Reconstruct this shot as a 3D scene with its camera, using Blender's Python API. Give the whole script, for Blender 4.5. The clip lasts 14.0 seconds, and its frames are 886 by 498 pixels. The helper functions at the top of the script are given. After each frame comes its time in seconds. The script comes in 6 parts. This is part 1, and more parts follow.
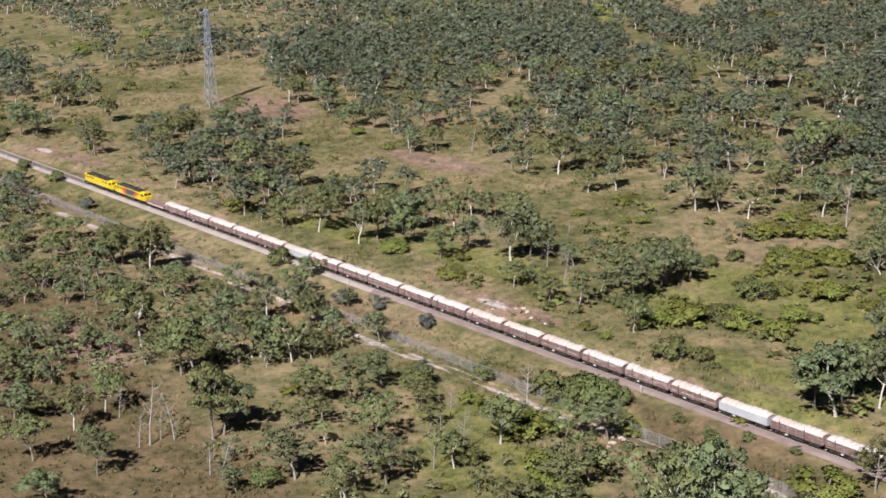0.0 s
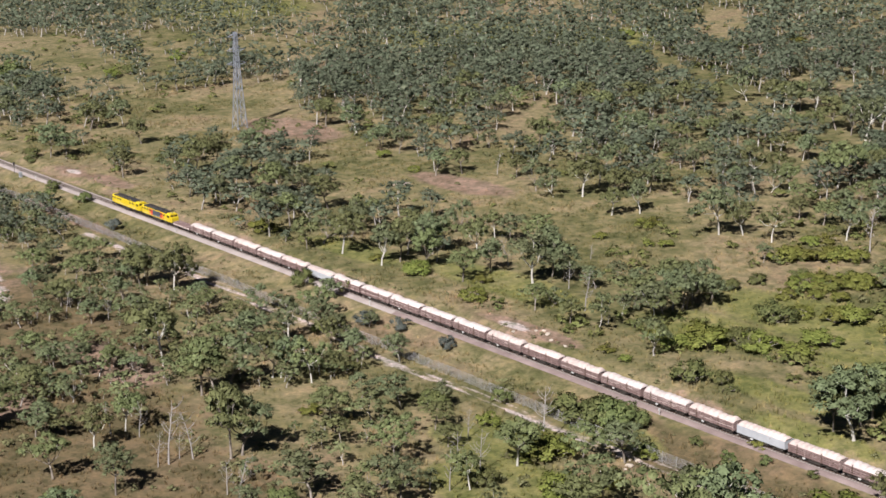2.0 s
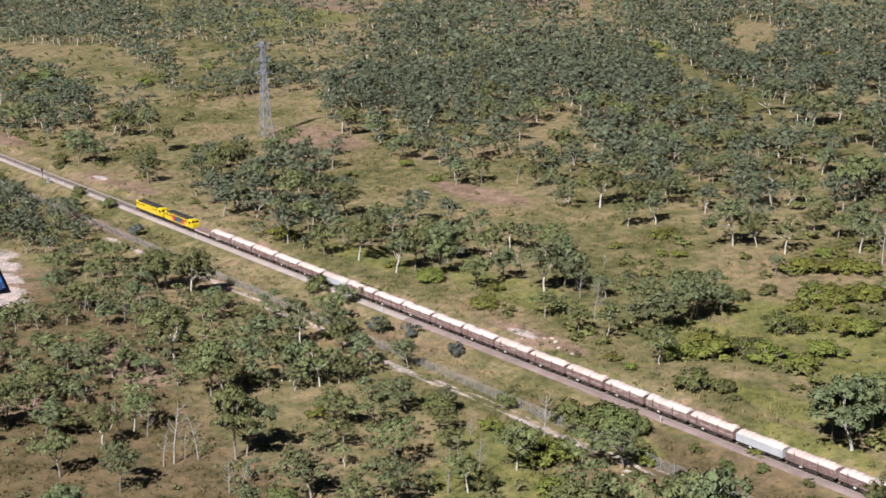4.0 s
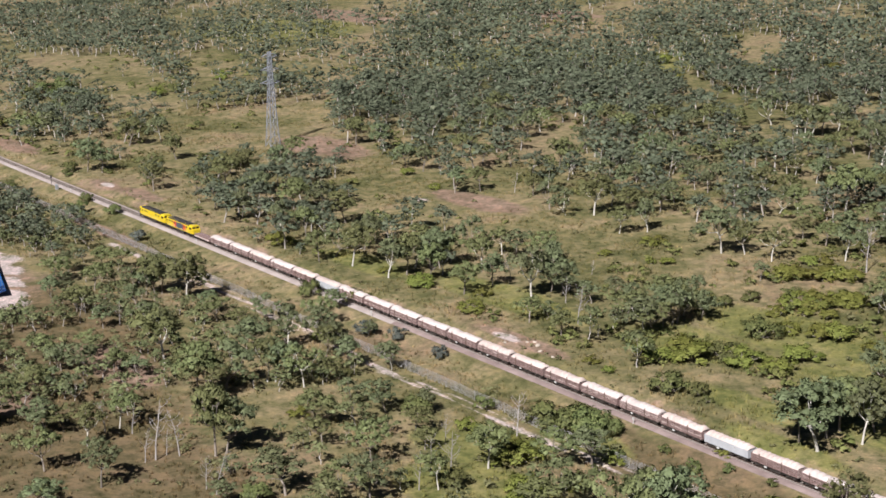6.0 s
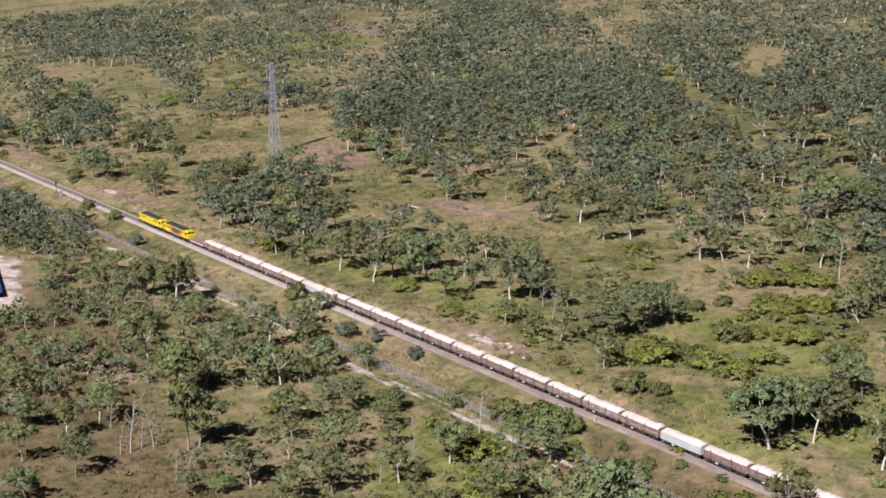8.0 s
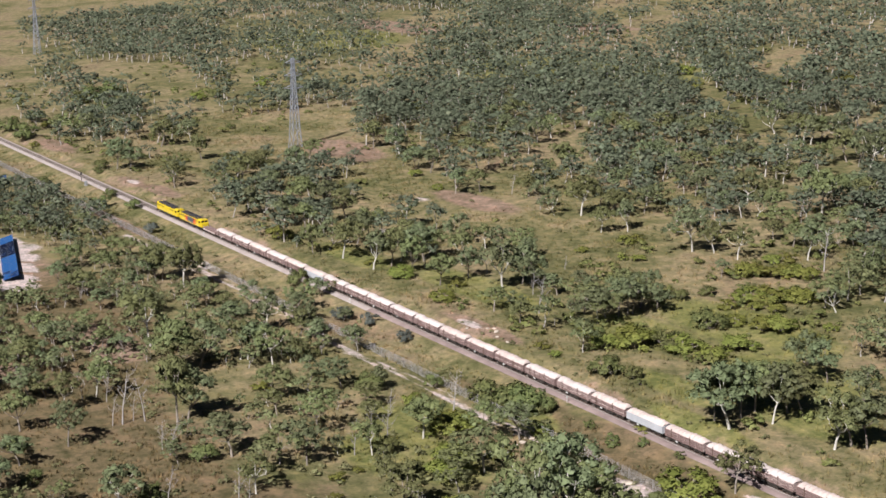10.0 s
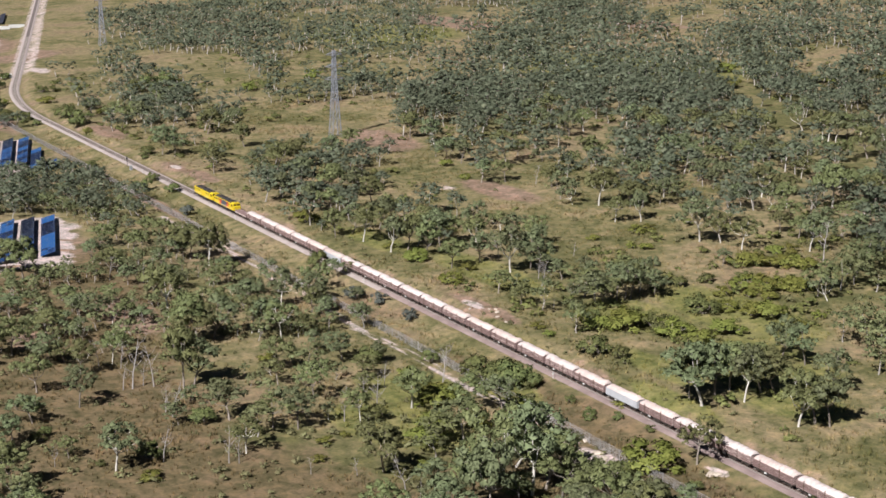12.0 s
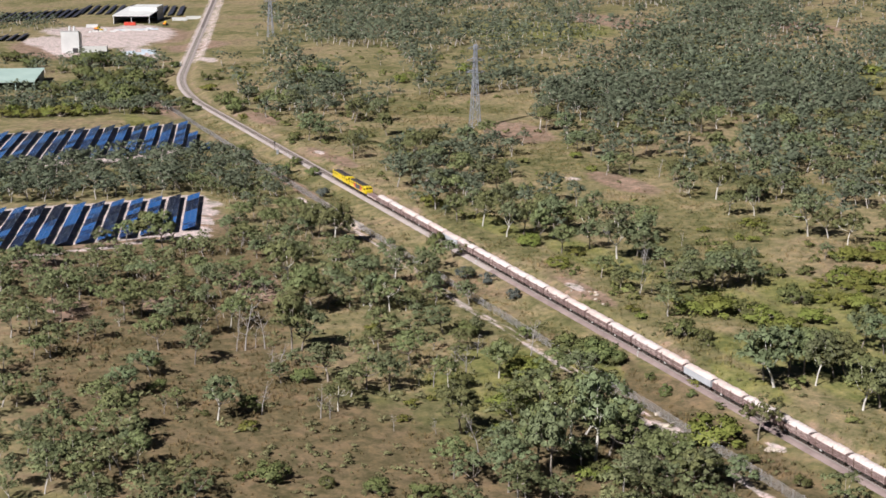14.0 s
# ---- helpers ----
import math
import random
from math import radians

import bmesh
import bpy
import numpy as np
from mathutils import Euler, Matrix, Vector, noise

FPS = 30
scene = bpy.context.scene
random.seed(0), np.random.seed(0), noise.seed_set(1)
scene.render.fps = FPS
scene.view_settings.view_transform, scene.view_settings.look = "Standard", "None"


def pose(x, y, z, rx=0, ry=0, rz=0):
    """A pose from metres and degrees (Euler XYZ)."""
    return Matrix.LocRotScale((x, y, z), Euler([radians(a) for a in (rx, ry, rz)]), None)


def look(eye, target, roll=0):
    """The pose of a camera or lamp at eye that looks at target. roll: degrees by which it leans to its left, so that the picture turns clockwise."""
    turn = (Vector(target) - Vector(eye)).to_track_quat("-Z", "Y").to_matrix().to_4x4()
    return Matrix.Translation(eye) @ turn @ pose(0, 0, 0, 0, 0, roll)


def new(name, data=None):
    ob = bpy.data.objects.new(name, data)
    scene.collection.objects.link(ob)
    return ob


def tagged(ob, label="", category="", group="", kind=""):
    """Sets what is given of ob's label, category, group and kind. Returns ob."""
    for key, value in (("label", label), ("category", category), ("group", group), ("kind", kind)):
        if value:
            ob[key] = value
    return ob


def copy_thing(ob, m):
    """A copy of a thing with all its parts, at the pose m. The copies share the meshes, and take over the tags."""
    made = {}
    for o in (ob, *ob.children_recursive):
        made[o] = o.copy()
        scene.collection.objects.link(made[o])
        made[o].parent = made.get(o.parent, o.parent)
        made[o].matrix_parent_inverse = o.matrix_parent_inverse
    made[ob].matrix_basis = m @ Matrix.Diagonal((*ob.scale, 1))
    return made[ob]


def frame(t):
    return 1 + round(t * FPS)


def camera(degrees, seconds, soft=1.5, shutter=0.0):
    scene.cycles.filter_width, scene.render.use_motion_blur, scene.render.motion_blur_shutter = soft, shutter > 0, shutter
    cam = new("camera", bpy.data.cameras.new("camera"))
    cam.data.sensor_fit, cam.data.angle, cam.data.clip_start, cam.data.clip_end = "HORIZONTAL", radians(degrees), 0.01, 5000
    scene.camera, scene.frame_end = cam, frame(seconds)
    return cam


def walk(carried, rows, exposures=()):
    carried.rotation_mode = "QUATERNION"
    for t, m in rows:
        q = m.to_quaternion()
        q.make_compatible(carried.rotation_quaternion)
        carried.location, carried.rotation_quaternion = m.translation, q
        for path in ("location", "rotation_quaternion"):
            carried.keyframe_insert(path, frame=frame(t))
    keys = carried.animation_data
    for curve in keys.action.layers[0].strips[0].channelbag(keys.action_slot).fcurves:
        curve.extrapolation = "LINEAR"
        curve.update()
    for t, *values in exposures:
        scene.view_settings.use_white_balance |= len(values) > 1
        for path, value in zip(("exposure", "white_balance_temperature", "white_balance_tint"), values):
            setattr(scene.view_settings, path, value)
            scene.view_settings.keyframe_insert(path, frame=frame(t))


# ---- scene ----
cam = camera(31.71, 14.0, soft=1.6)
# seconds, place in metres (x along the railway, y across it), heading, pitch and roll in degrees
PATH = [
    (0, 368.91, -217.35, 113.19, 51.024, -15.800, -1.144),
    (0.5, 369.11, -217.24, 113.25, 50.985, -15.709, -1.138),
    (1, 369.65, -216.99, 113.31, 51.225, -15.399, -1.158),
    (1.5, 370.52, -216.41, 113.38, 51.782, -15.130, -1.160),
    (2, 371.84, -215.66, 113.20, 52.322, -14.925, -1.224),
    (2.5, 373.46, -214.89, 112.99, 52.762, -14.814, -1.174),
    (3, 375.37, -214.03, 112.84, 53.140, -14.635, -1.074),
    (5.5, 388.39, -208.97, 112.84, 54.888, -14.150, -1.010),
    (6, 392.23, -207.70, 112.71, 55.100, -13.947, -1.006),
    (6.5, 396.09, -206.65, 112.54, 55.334, -13.761, -0.994),
    (7, 400.06, -205.35, 112.54, 55.774, -13.626, -0.981),
    (7.5, 404.33, -204.06, 112.73, 56.059, -13.532, -0.977),
    (8, 408.69, -202.77, 112.69, 56.281, -13.433, -0.971),
    (10.5, 436.03, -195.70, 112.52, 59.300, -13.388, -0.663),
    (11, 442.13, -193.97, 112.58, 60.253, -13.402, -0.502),
    (11.5, 448.84, -191.93, 112.59, 60.592, -13.401, -0.466),
    (12, 455.67, -190.10, 112.74, 61.328, -13.417, -0.391),
    (12.5, 462.83, -188.08, 113.03, 63.471, -13.420, -0.258),
    (13, 470.17, -185.73, 113.06, 65.136, -13.391, -0.112),
    (13.5, 477.47, -183.96, 113.24, 66.533, -13.480, -0.069),
    (14, 484.64, -182.00, 113.27, 68.092, -13.427, -0.012),
]
rows = []
for t, x, y, z, yaw, pitch, roll in PATH:
    turn = Euler((radians(90 + pitch), 0.0, radians(yaw))).to_matrix().to_4x4()
    rows.append((t, Matrix.Translation((x, y, z)) @ turn @ pose(0, 0, 0, 0, 0, roll)))
walk(cam, rows)

# ---- daylight: a clear sky and one sun, coming across the line from the near side ----
SUN_EL = radians(44)
SUN_DIR = Vector((0.45 * math.cos(SUN_EL), -0.893 * math.cos(SUN_EL), math.sin(SUN_EL)))
world = bpy.data.worlds.new("sky")
scene.world = world
world.use_nodes = True
wn = world.node_tree.nodes
sky = wn.new("ShaderNodeTexSky")
sky.sky_type, sky.sun_disc = "NISHITA", False
sky.sun_elevation = SUN_EL
sky.sun_rotation = math.atan2(SUN_DIR.x, SUN_DIR.y)
sky.air_density, sky.dust_density = 0.16, 0.01
wn["Background"].inputs["Strength"].default_value = 0.05
world.node_tree.links.new(sky.outputs["Color"], wn["Background"].inputs["Color"])
sun = new("sun", bpy.data.lights.new("sun", "SUN"))
sun.data.energy, sun.data.angle, sun.data.color = 5.0, radians(0.53), (1.0, 0.985, 0.972)
sun.matrix_world = look((0, 0, 300), Vector((0, 0, 300)) - SUN_DIR)
scene.view_settings.exposure = 0.57


# ---- materials ----
def nodes_of(name):
    m = bpy.data.materials.new(name)
    m.use_nodes = True
    return m, m.node_tree.nodes, m.node_tree.links, m.node_tree.nodes["Principled BSDF"]


def noise_node(nt, links, scale, detail, coord, rough=0.55):
    n = nt.new("ShaderNodeTexNoise")
    n.inputs["Scale"].default_value, n.inputs["Detail"].default_value = scale, detail
    n.inputs["Roughness"].default_value = rough
    links.new(coord, n.inputs["Vector"])
    return n


def ramp_node(nt, links, fac, stops):
    r = nt.new("ShaderNodeValToRGB")
    while len(r.color_ramp.elements) < len(stops):
        r.color_ramp.elements.new(0.5)
    for e, (p, c) in zip(r.color_ramp.elements, stops):
        e.position, e.color = p, (*c, 1.0)
    links.new(fac, r.inputs["Fac"])
    return r


def mix_node(nt, links, fac, a, b, mode="MIX"):
    n = nt.new("ShaderNodeMix")
    n.data_type, n.blend_type = "RGBA", mode
    for socket, value in ((n.inputs[0], fac), (n.inputs[6], a), (n.inputs[7], b)):
        if isinstance(value, (int, float)):
            socket.default_value = value
        elif isinstance(value, tuple):
            socket.default_value = (*value, 1.0)
        else:
            links.new(value, socket)
    return n.outputs[2]


def math_node(nt, links, op, a, b=0.0, clamp=False):
    n = nt.new("ShaderNodeMath")
    n.operation, n.use_clamp = op, clamp
    for socket, value in ((n.inputs[0], a), (n.inputs[1], b)):
        if isinstance(value, (int, float)):
            socket.default_value = value
        else:
            links.new(value, socket)
    return n.outputs[0]


def plain(name, dark, light, scale=2.0, fine=14.0, rough=0.7, metal=0.0, bump=0.15, per_object=0.0, wear=None, wear_at=0.62):
    """A surface between two shades, with blotches, fine grain and, where given, a worn second colour."""
    m, nt, links, bsdf = nodes_of(name)
    co = nt.new("ShaderNodeTexCoord").outputs["Object"]
    big, small = noise_node(nt, links, scale, 4, co), noise_node(nt, links, fine, 5, co, 0.7)
    fac = math_node(nt, links, "ADD", math_node(nt, links, "MULTIPLY", big.outputs[0], 0.6), math_node(nt, links, "MULTIPLY", small.outputs[0], 0.4))
    col = ramp_node(nt, links, fac, [(0.32, dark), (0.68, light)]).outputs[0]
    if wear:
        w = noise_node(nt, links, scale * 1.7, 6, co, 0.7)
        col = mix_node(nt, links, ramp_node(nt, links, w.outputs[0], [(wear_at, (0, 0, 0)), (wear_at + 0.08, (1, 1, 1))]).outputs[0], col, wear)
    if per_object:
        info = nt.new("ShaderNodeObjectInfo")
        k = math_node(nt, links, "ADD", math_node(nt, links, "MULTIPLY", info.outputs["Random"], 2 * per_object), 1 - per_object)
        hsv = nt.new("ShaderNodeHueSaturation")
        links.new(k, hsv.inputs["Value"]), links.new(col, hsv.inputs["Color"])
        col = hsv.outputs[0]
    links.new(col, bsdf.inputs["Base Color"])
    bsdf.inputs["Roughness"].default_value, bsdf.inputs["Metallic"].default_value = rough, metal
    if bump:
        b = nt.new("ShaderNodeBump")
        b.inputs["Strength"].default_value, b.inputs["Distance"].default_value = bump, 0.05
        links.new(small.outputs[0], b.inputs["Height"]), links.new(b.outputs[0], bsdf.inputs["Normal"])
    return m


def foliage(name, dark, light, fresh, islands=False):
    """Leaves: shade differs from tuft to tuft and from plant to plant."""
    m, nt, links, bsdf = nodes_of(name)
    geo, info = nt.new("ShaderNodeNewGeometry"), nt.new("ShaderNodeObjectInfo")
    co = nt.new("ShaderNodeTexCoord").outputs["Object"]
    col = ramp_node(nt, links, geo.outputs["Random Per Island"], [(0.0, dark), (0.5, light), (0.85, light), (1.0, fresh)]).outputs[0]
    big = noise_node(nt, links, 0.045 if islands else 0.35, 3, co)
    k = math_node(nt, links, "ADD", math_node(nt, links, "MULTIPLY", big.outputs[0], 0.9), 0.55)
    if islands:
        crown = noise_node(nt, links, 0.17, 2, co, 0.5)
        k = math_node(nt, links, "MULTIPLY", k, math_node(nt, links, "ADD", math_node(nt, links, "MULTIPLY", crown.outputs[0], 1.5), 0.28))
    else:
        k = math_node(nt, links, "MULTIPLY", k, math_node(nt, links, "ADD", math_node(nt, links, "MULTIPLY", info.outputs["Random"], 0.4), 0.8))
    hsv = nt.new("ShaderNodeHueSaturation")
    links.new(k, hsv.inputs["Value"]), links.new(col, hsv.inputs["Color"])
    hue = noise_node(nt, links, 0.11, 3, co)
    links.new(math_node(nt, links, "ADD", math_node(nt, links, "MULTIPLY", hue.outputs[0] if islands else info.outputs["Random"], 0.1 if islands else 0.05), 0.455 if islands else 0.477), hsv.inputs["Hue"])
    links.new(hsv.outputs[0], bsdf.inputs["Base Color"])
    bsdf.inputs["Roughness"].default_value = 0.62
    bsdf.inputs["Specular IOR Level"].default_value = 0.12
    thin = nt.new("ShaderNodeBsdfTranslucent")
    links.new(hsv.outputs[0], thin.inputs["Color"])
    mixed = nt.new("ShaderNodeMixShader")
    mixed.inputs[0].default_value = 0.05
    links.new(bsdf.outputs[0], mixed.inputs[1]), links.new(thin.outputs[0], mixed.inputs[2])
    links.new(mixed.outputs[0], nt["Material Output"].inputs["Surface"])
    return m


def ground_material(blades=False):
    """Dry grassland; the grass blades that stand on it share its colours."""
    m, nt, links, bsdf = nodes_of("dry_grass_blades" if blades else "dry_grassland")
    co = nt.new("ShaderNodeTexCoord").outputs["Object"]
    wide, mid = noise_node(nt, links, 0.018, 4, co), noise_node(nt, links, 0.11, 5, co, 0.65)
    clump = noise_node(nt, links, 0.36, 4, co, 0.62)
    tuft, fine = noise_node(nt, links, 1.3, 6, co, 0.75), noise_node(nt, links, 5.0, 3, co, 0.7)
    at = nt.new("ShaderNodeAttribute")
    at.attribute_name = "cover"
    sep = nt.new("ShaderNodeSeparateColor")
    links.new(at.outputs["Color"], sep.inputs[0])
    bare, lush, dirt = sep.outputs[0], sep.outputs[1], sep.outputs[2]
    fac = math_node(nt, links, "ADD", math_node(nt, links, "MULTIPLY", wide.outputs[0], 0.55), math_node(nt, links, "MULTIPLY", mid.outputs[0], 0.45))
    grass = ramp_node(nt, links, fac, [(0.40, (0.104, 0.103, 0.0404)), (0.48, (0.163, 0.145, 0.0671)), (0.54, (0.225, 0.185, 0.0986)), (0.62, (0.192, 0.145, 0.0849))]).outputs[0]
    soil = ramp_node(nt, links, mid.outputs[0], [(0.3, (0.172, 0.116, 0.0768)), (0.7, (0.267, 0.194, 0.137))]).outputs[0]
    pale = ramp_node(nt, links, tuft.outputs[0], [(0.3, (0.35, 0.285, 0.25)), (0.7, (0.55, 0.475, 0.43))]).outputs[0]
    green = ramp_node(nt, links, mid.outputs[0], [(0.3, (0.108, 0.118, 0.036)), (0.5, (0.166, 0.165, 0.056)), (0.7, (0.225, 0.2, 0.088))]).outputs[0]
    shift = math_node(nt, links, "MULTIPLY", math_node(nt, links, "SUBTRACT", mid.outputs[0], 0.5), 1.6)
    shift = math_node(nt, links, "ADD", shift, math_node(nt, links, "MULTIPLY", math_node(nt, links, "SUBTRACT", tuft.outputs[0], 0.5), 1.2))

    def edge(mask):
        k = math_node(nt, links, "ADD", mask, math_node(nt, links, "MULTIPLY", shift, 0.55))
        return ramp_node(nt, links, k, [(0.36, (0, 0, 0)), (0.62, (1, 1, 1))]).outputs[0]

    scrub = ramp_node(nt, links, mid.outputs[0], [(0.3, (0.092, 0.077, 0.036)), (0.5, (0.139, 0.109, 0.056)), (0.7, (0.168, 0.124, 0.071))]).outputs[0]
    col = mix_node(nt, links, edge(at.outputs["Alpha"]), grass, scrub)
    col = mix_node(nt, links, edge(lush), col, green)
    col = mix_node(nt, links, edge(bare), col, soil)
    col = mix_node(nt, links, edge(dirt), col, pale)
    speck = ramp_node(nt, links, tuft.outputs[0], [(0.3, (0.67, 0.68, 0.69)), (0.5, (1.0, 0.965, 1.05)), (0.72, (1.33, 1.25, 1.29))]).outputs[0]
    col = mix_node(nt, links, 1.0, col, speck, "MULTIPLY")
    blotch = ramp_node(nt, links, clump.outputs[0], [(0.32, (0.56, 0.63, 0.54)), (0.5, (1.0, 1.0, 1.0)), (0.68, (1.38, 1.28, 1.26))]).outputs[0]
    col = mix_node(nt, links, 1.0, col, blotch, "MULTIPLY")
    bsdf.inputs["Roughness"].default_value = 0.95
    bsdf.inputs["Specular IOR Level"].default_value = 0.15
    if blades:
        geo = nt.new("ShaderNodeNewGeometry")
        tone = ramp_node(nt, links, geo.outputs["Random Per Island"], [(0.0, (0.9, 0.95, 0.85)), (0.6, (1.12, 1.1, 1.05)), (1.0, (1.42, 1.35, 1.22))]).outputs[0]
        links.new(mix_node(nt, links, 1.0, col, tone, "MULTIPLY"), bsdf.inputs["Base Color"])
        return m
    links.new(col, bsdf.inputs["Base Color"])
    b = nt.new("ShaderNodeBump")
    b.inputs["Strength"].default_value, b.inputs["Distance"].default_value = 0.7, 0.2
    links.new(math_node(nt, links, "ADD", tuft.outputs[0], math_node(nt, links, "MULTIPLY", fine.outputs[0], 0.4)), b.inputs["Height"])
    links.new(b.outputs[0], bsdf.inputs["Normal"])
    return m


M_GROUND, M_GRASS = ground_material(), ground_material(True)
M_SHRUB = foliage("shrub_leaves", (0.12, 0.114, 0.055), (0.175, 0.165, 0.083), (0.24, 0.215, 0.115), True)
M_UNDERWOOD = foliage("underwood_leaves", (0.085, 0.09, 0.032), (0.145, 0.148, 0.05), (0.2, 0.195, 0.075), True)
M_LEAF = [foliage("gum_leaves", (0.085, 0.095, 0.048), (0.143, 0.158, 0.081), (0.188, 0.203, 0.116)),
          foliage("gum_leaves_olive", (0.093, 0.099, 0.043), (0.155, 0.163, 0.07), (0.2, 0.206, 0.096))]
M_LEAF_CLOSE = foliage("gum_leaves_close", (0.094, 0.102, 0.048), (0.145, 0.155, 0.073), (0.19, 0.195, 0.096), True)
# distance haze put into the leaf colour: bluer and darker than the close crowns
M_LEAF_HAZED = foliage("gum_leaves_hazed", (0.072, 0.082, 0.052), (0.105, 0.117, 0.076), (0.14, 0.15, 0.098), True)
M_BUSH = foliage("bush_leaves", (0.066, 0.075, 0.03), (0.13, 0.14, 0.052), (0.19, 0.19, 0.078))
M_BRIGHT = foliage("bright_bush_leaves", (0.1, 0.109, 0.026), (0.175, 0.18, 0.045), (0.238, 0.226, 0.068))
M_GREY = foliage("grey_bush_leaves", (0.06, 0.068, 0.0577), (0.112, 0.12, 0.106), (0.152, 0.16, 0.14))
M_BARK = plain("gum_bark", (0.13, 0.105, 0.085), (0.34, 0.29, 0.25), 0.8, 5.0, 0.85, bump=0.4, per_object=0.3)
M_WOODBARK = plain("woodland_bark", (0.2, 0.175, 0.155), (0.52, 0.47, 0.43), 0.09, 1.5, 0.85, bump=0.2)
M_PALE = plain("pale_gum_bark", (0.38, 0.34, 0.30), (0.72, 0.68, 0.62), 0.7, 4.0, 0.8, bump=0.3, per_object=0.15)
M_DEAD = plain("dead_wood", (0.22, 0.195, 0.185), (0.42, 0.38, 0.36), 0.8, 6.0, 0.9, bump=0.4, per_object=0.15)
M_BALLAST = plain("ballast_stone", (0.165, 0.118, 0.11), (0.315, 0.238, 0.225), 0.25, 9.0, 0.95, bump=0.8)
M_GRAVEL = plain("pale_gravel", (0.28, 0.228, 0.215), (0.42, 0.355, 0.335), 0.2, 6.0, 0.95, bump=0.6)
M_BED = plain("oiled_ballast", (0.10, 0.085, 0.08), (0.24, 0.20, 0.185), 0.3, 8.0, 0.95, bump=0.8)
M_SLEEPER = plain("sleeper_concrete", (0.22, 0.19, 0.17), (0.36, 0.32, 0.29), 1.0, 12.0, 0.9, per_object=0.25)
M_RAIL = plain("rusty_rail", (0.09, 0.055, 0.042), (0.21, 0.14, 0.11), 0.5, 20.0, 0.55, 0.6)
M_YELLOW = plain("loco_yellow", (0.56, 0.39, 0.012), (0.74, 0.56, 0.03), 0.5, 6.0, 0.38, bump=0.03, wear=(0.42, 0.27, 0.05), wear_at=0.68)
M_ROOF = plain("sooty_roof", (0.022, 0.02, 0.022), (0.06, 0.055, 0.055), 0.7, 8.0, 0.6, bump=0.1)
M_SLATE = plain("slate_panel", (0.05, 0.055, 0.075), (0.10, 0.11, 0.14), 0.6, 9.0, 0.45, bump=0.05)
M_RED = plain("red_paint", (0.48, 0.045, 0.03), (0.66, 0.085, 0.05), 0.6, 8.0, 0.45, bump=0.05)
M_ORANGE = plain("orange_paint", (0.62, 0.19, 0.02), (0.80, 0.30, 0.04), 0.6, 8.0, 0.45, bump=0.05)
M_UNDER = plain("running_gear", (0.03, 0.025, 0.022), (0.085, 0.07, 0.062), 0.8, 9.0, 0.75, 0.3)
M_GLASS = plain("cab_glass", (0.012, 0.014, 0.016), (0.02, 0.022, 0.025), 1.0, 4.0, 0.08, bump=0.0)
M_STEEL = plain("galvanised_steel", (0.2, 0.21, 0.245), (0.31, 0.32, 0.36), 0.5, 7.0, 0.6, 0.3, bump=0.05)
M_POST = plain("fence_steel", (0.34, 0.32, 0.33), (0.5, 0.48, 0.48), 0.5, 7.0, 0.6, 0.4, bump=0.05)
M_COVER = plain("white_cover", (0.45, 0.37, 0.352), (0.64, 0.552, 0.53), 0.35, 3.0, 0.7, bump=0.25, per_object=0.05)
M_CREAM = plain("cream_cover", (0.42, 0.325, 0.30), (0.62, 0.51, 0.475), 0.35, 3.0, 0.75, bump=0.3, per_object=0.08)
M_PAINTED = plain("grey_white_wagon", (0.34, 0.345, 0.375), (0.50, 0.50, 0.525), 0.4, 5.0, 0.6, bump=0.12, wear=(0.30, 0.2, 0.17), wear_at=0.66)
# darker, rougher cells for the far yard rows
M_DARK_CELLS = plain("dull_dark_cells", (0.016, 0.016, 0.024), (0.04, 0.04, 0.055), 0.3, 3.0, 0.55, bump=0.0)
M_SHEET = plain("white_sheeting", (0.50, 0.49, 0.48), (0.68, 0.67, 0.66), 0.15, 2.0, 0.5, bump=0.05)
M_GREENROOF = plain("green_roofing", (0.30, 0.40, 0.36), (0.42, 0.52, 0.47), 0.1, 2.0, 0.5, bump=0.05)
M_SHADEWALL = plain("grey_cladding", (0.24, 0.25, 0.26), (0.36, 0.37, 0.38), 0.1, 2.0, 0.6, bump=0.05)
M_BLUE = plain("pale_blue_sheet", (0.34, 0.42, 0.50), (0.60, 0.68, 0.74), 0.2, 2.0, 0.5, bump=0.1)
M_ROCK = plain("pale_rock", (0.34, 0.27, 0.22), (0.62, 0.53, 0.45), 0.6, 3.0, 0.9, bump=0.8, per_object=0.12)


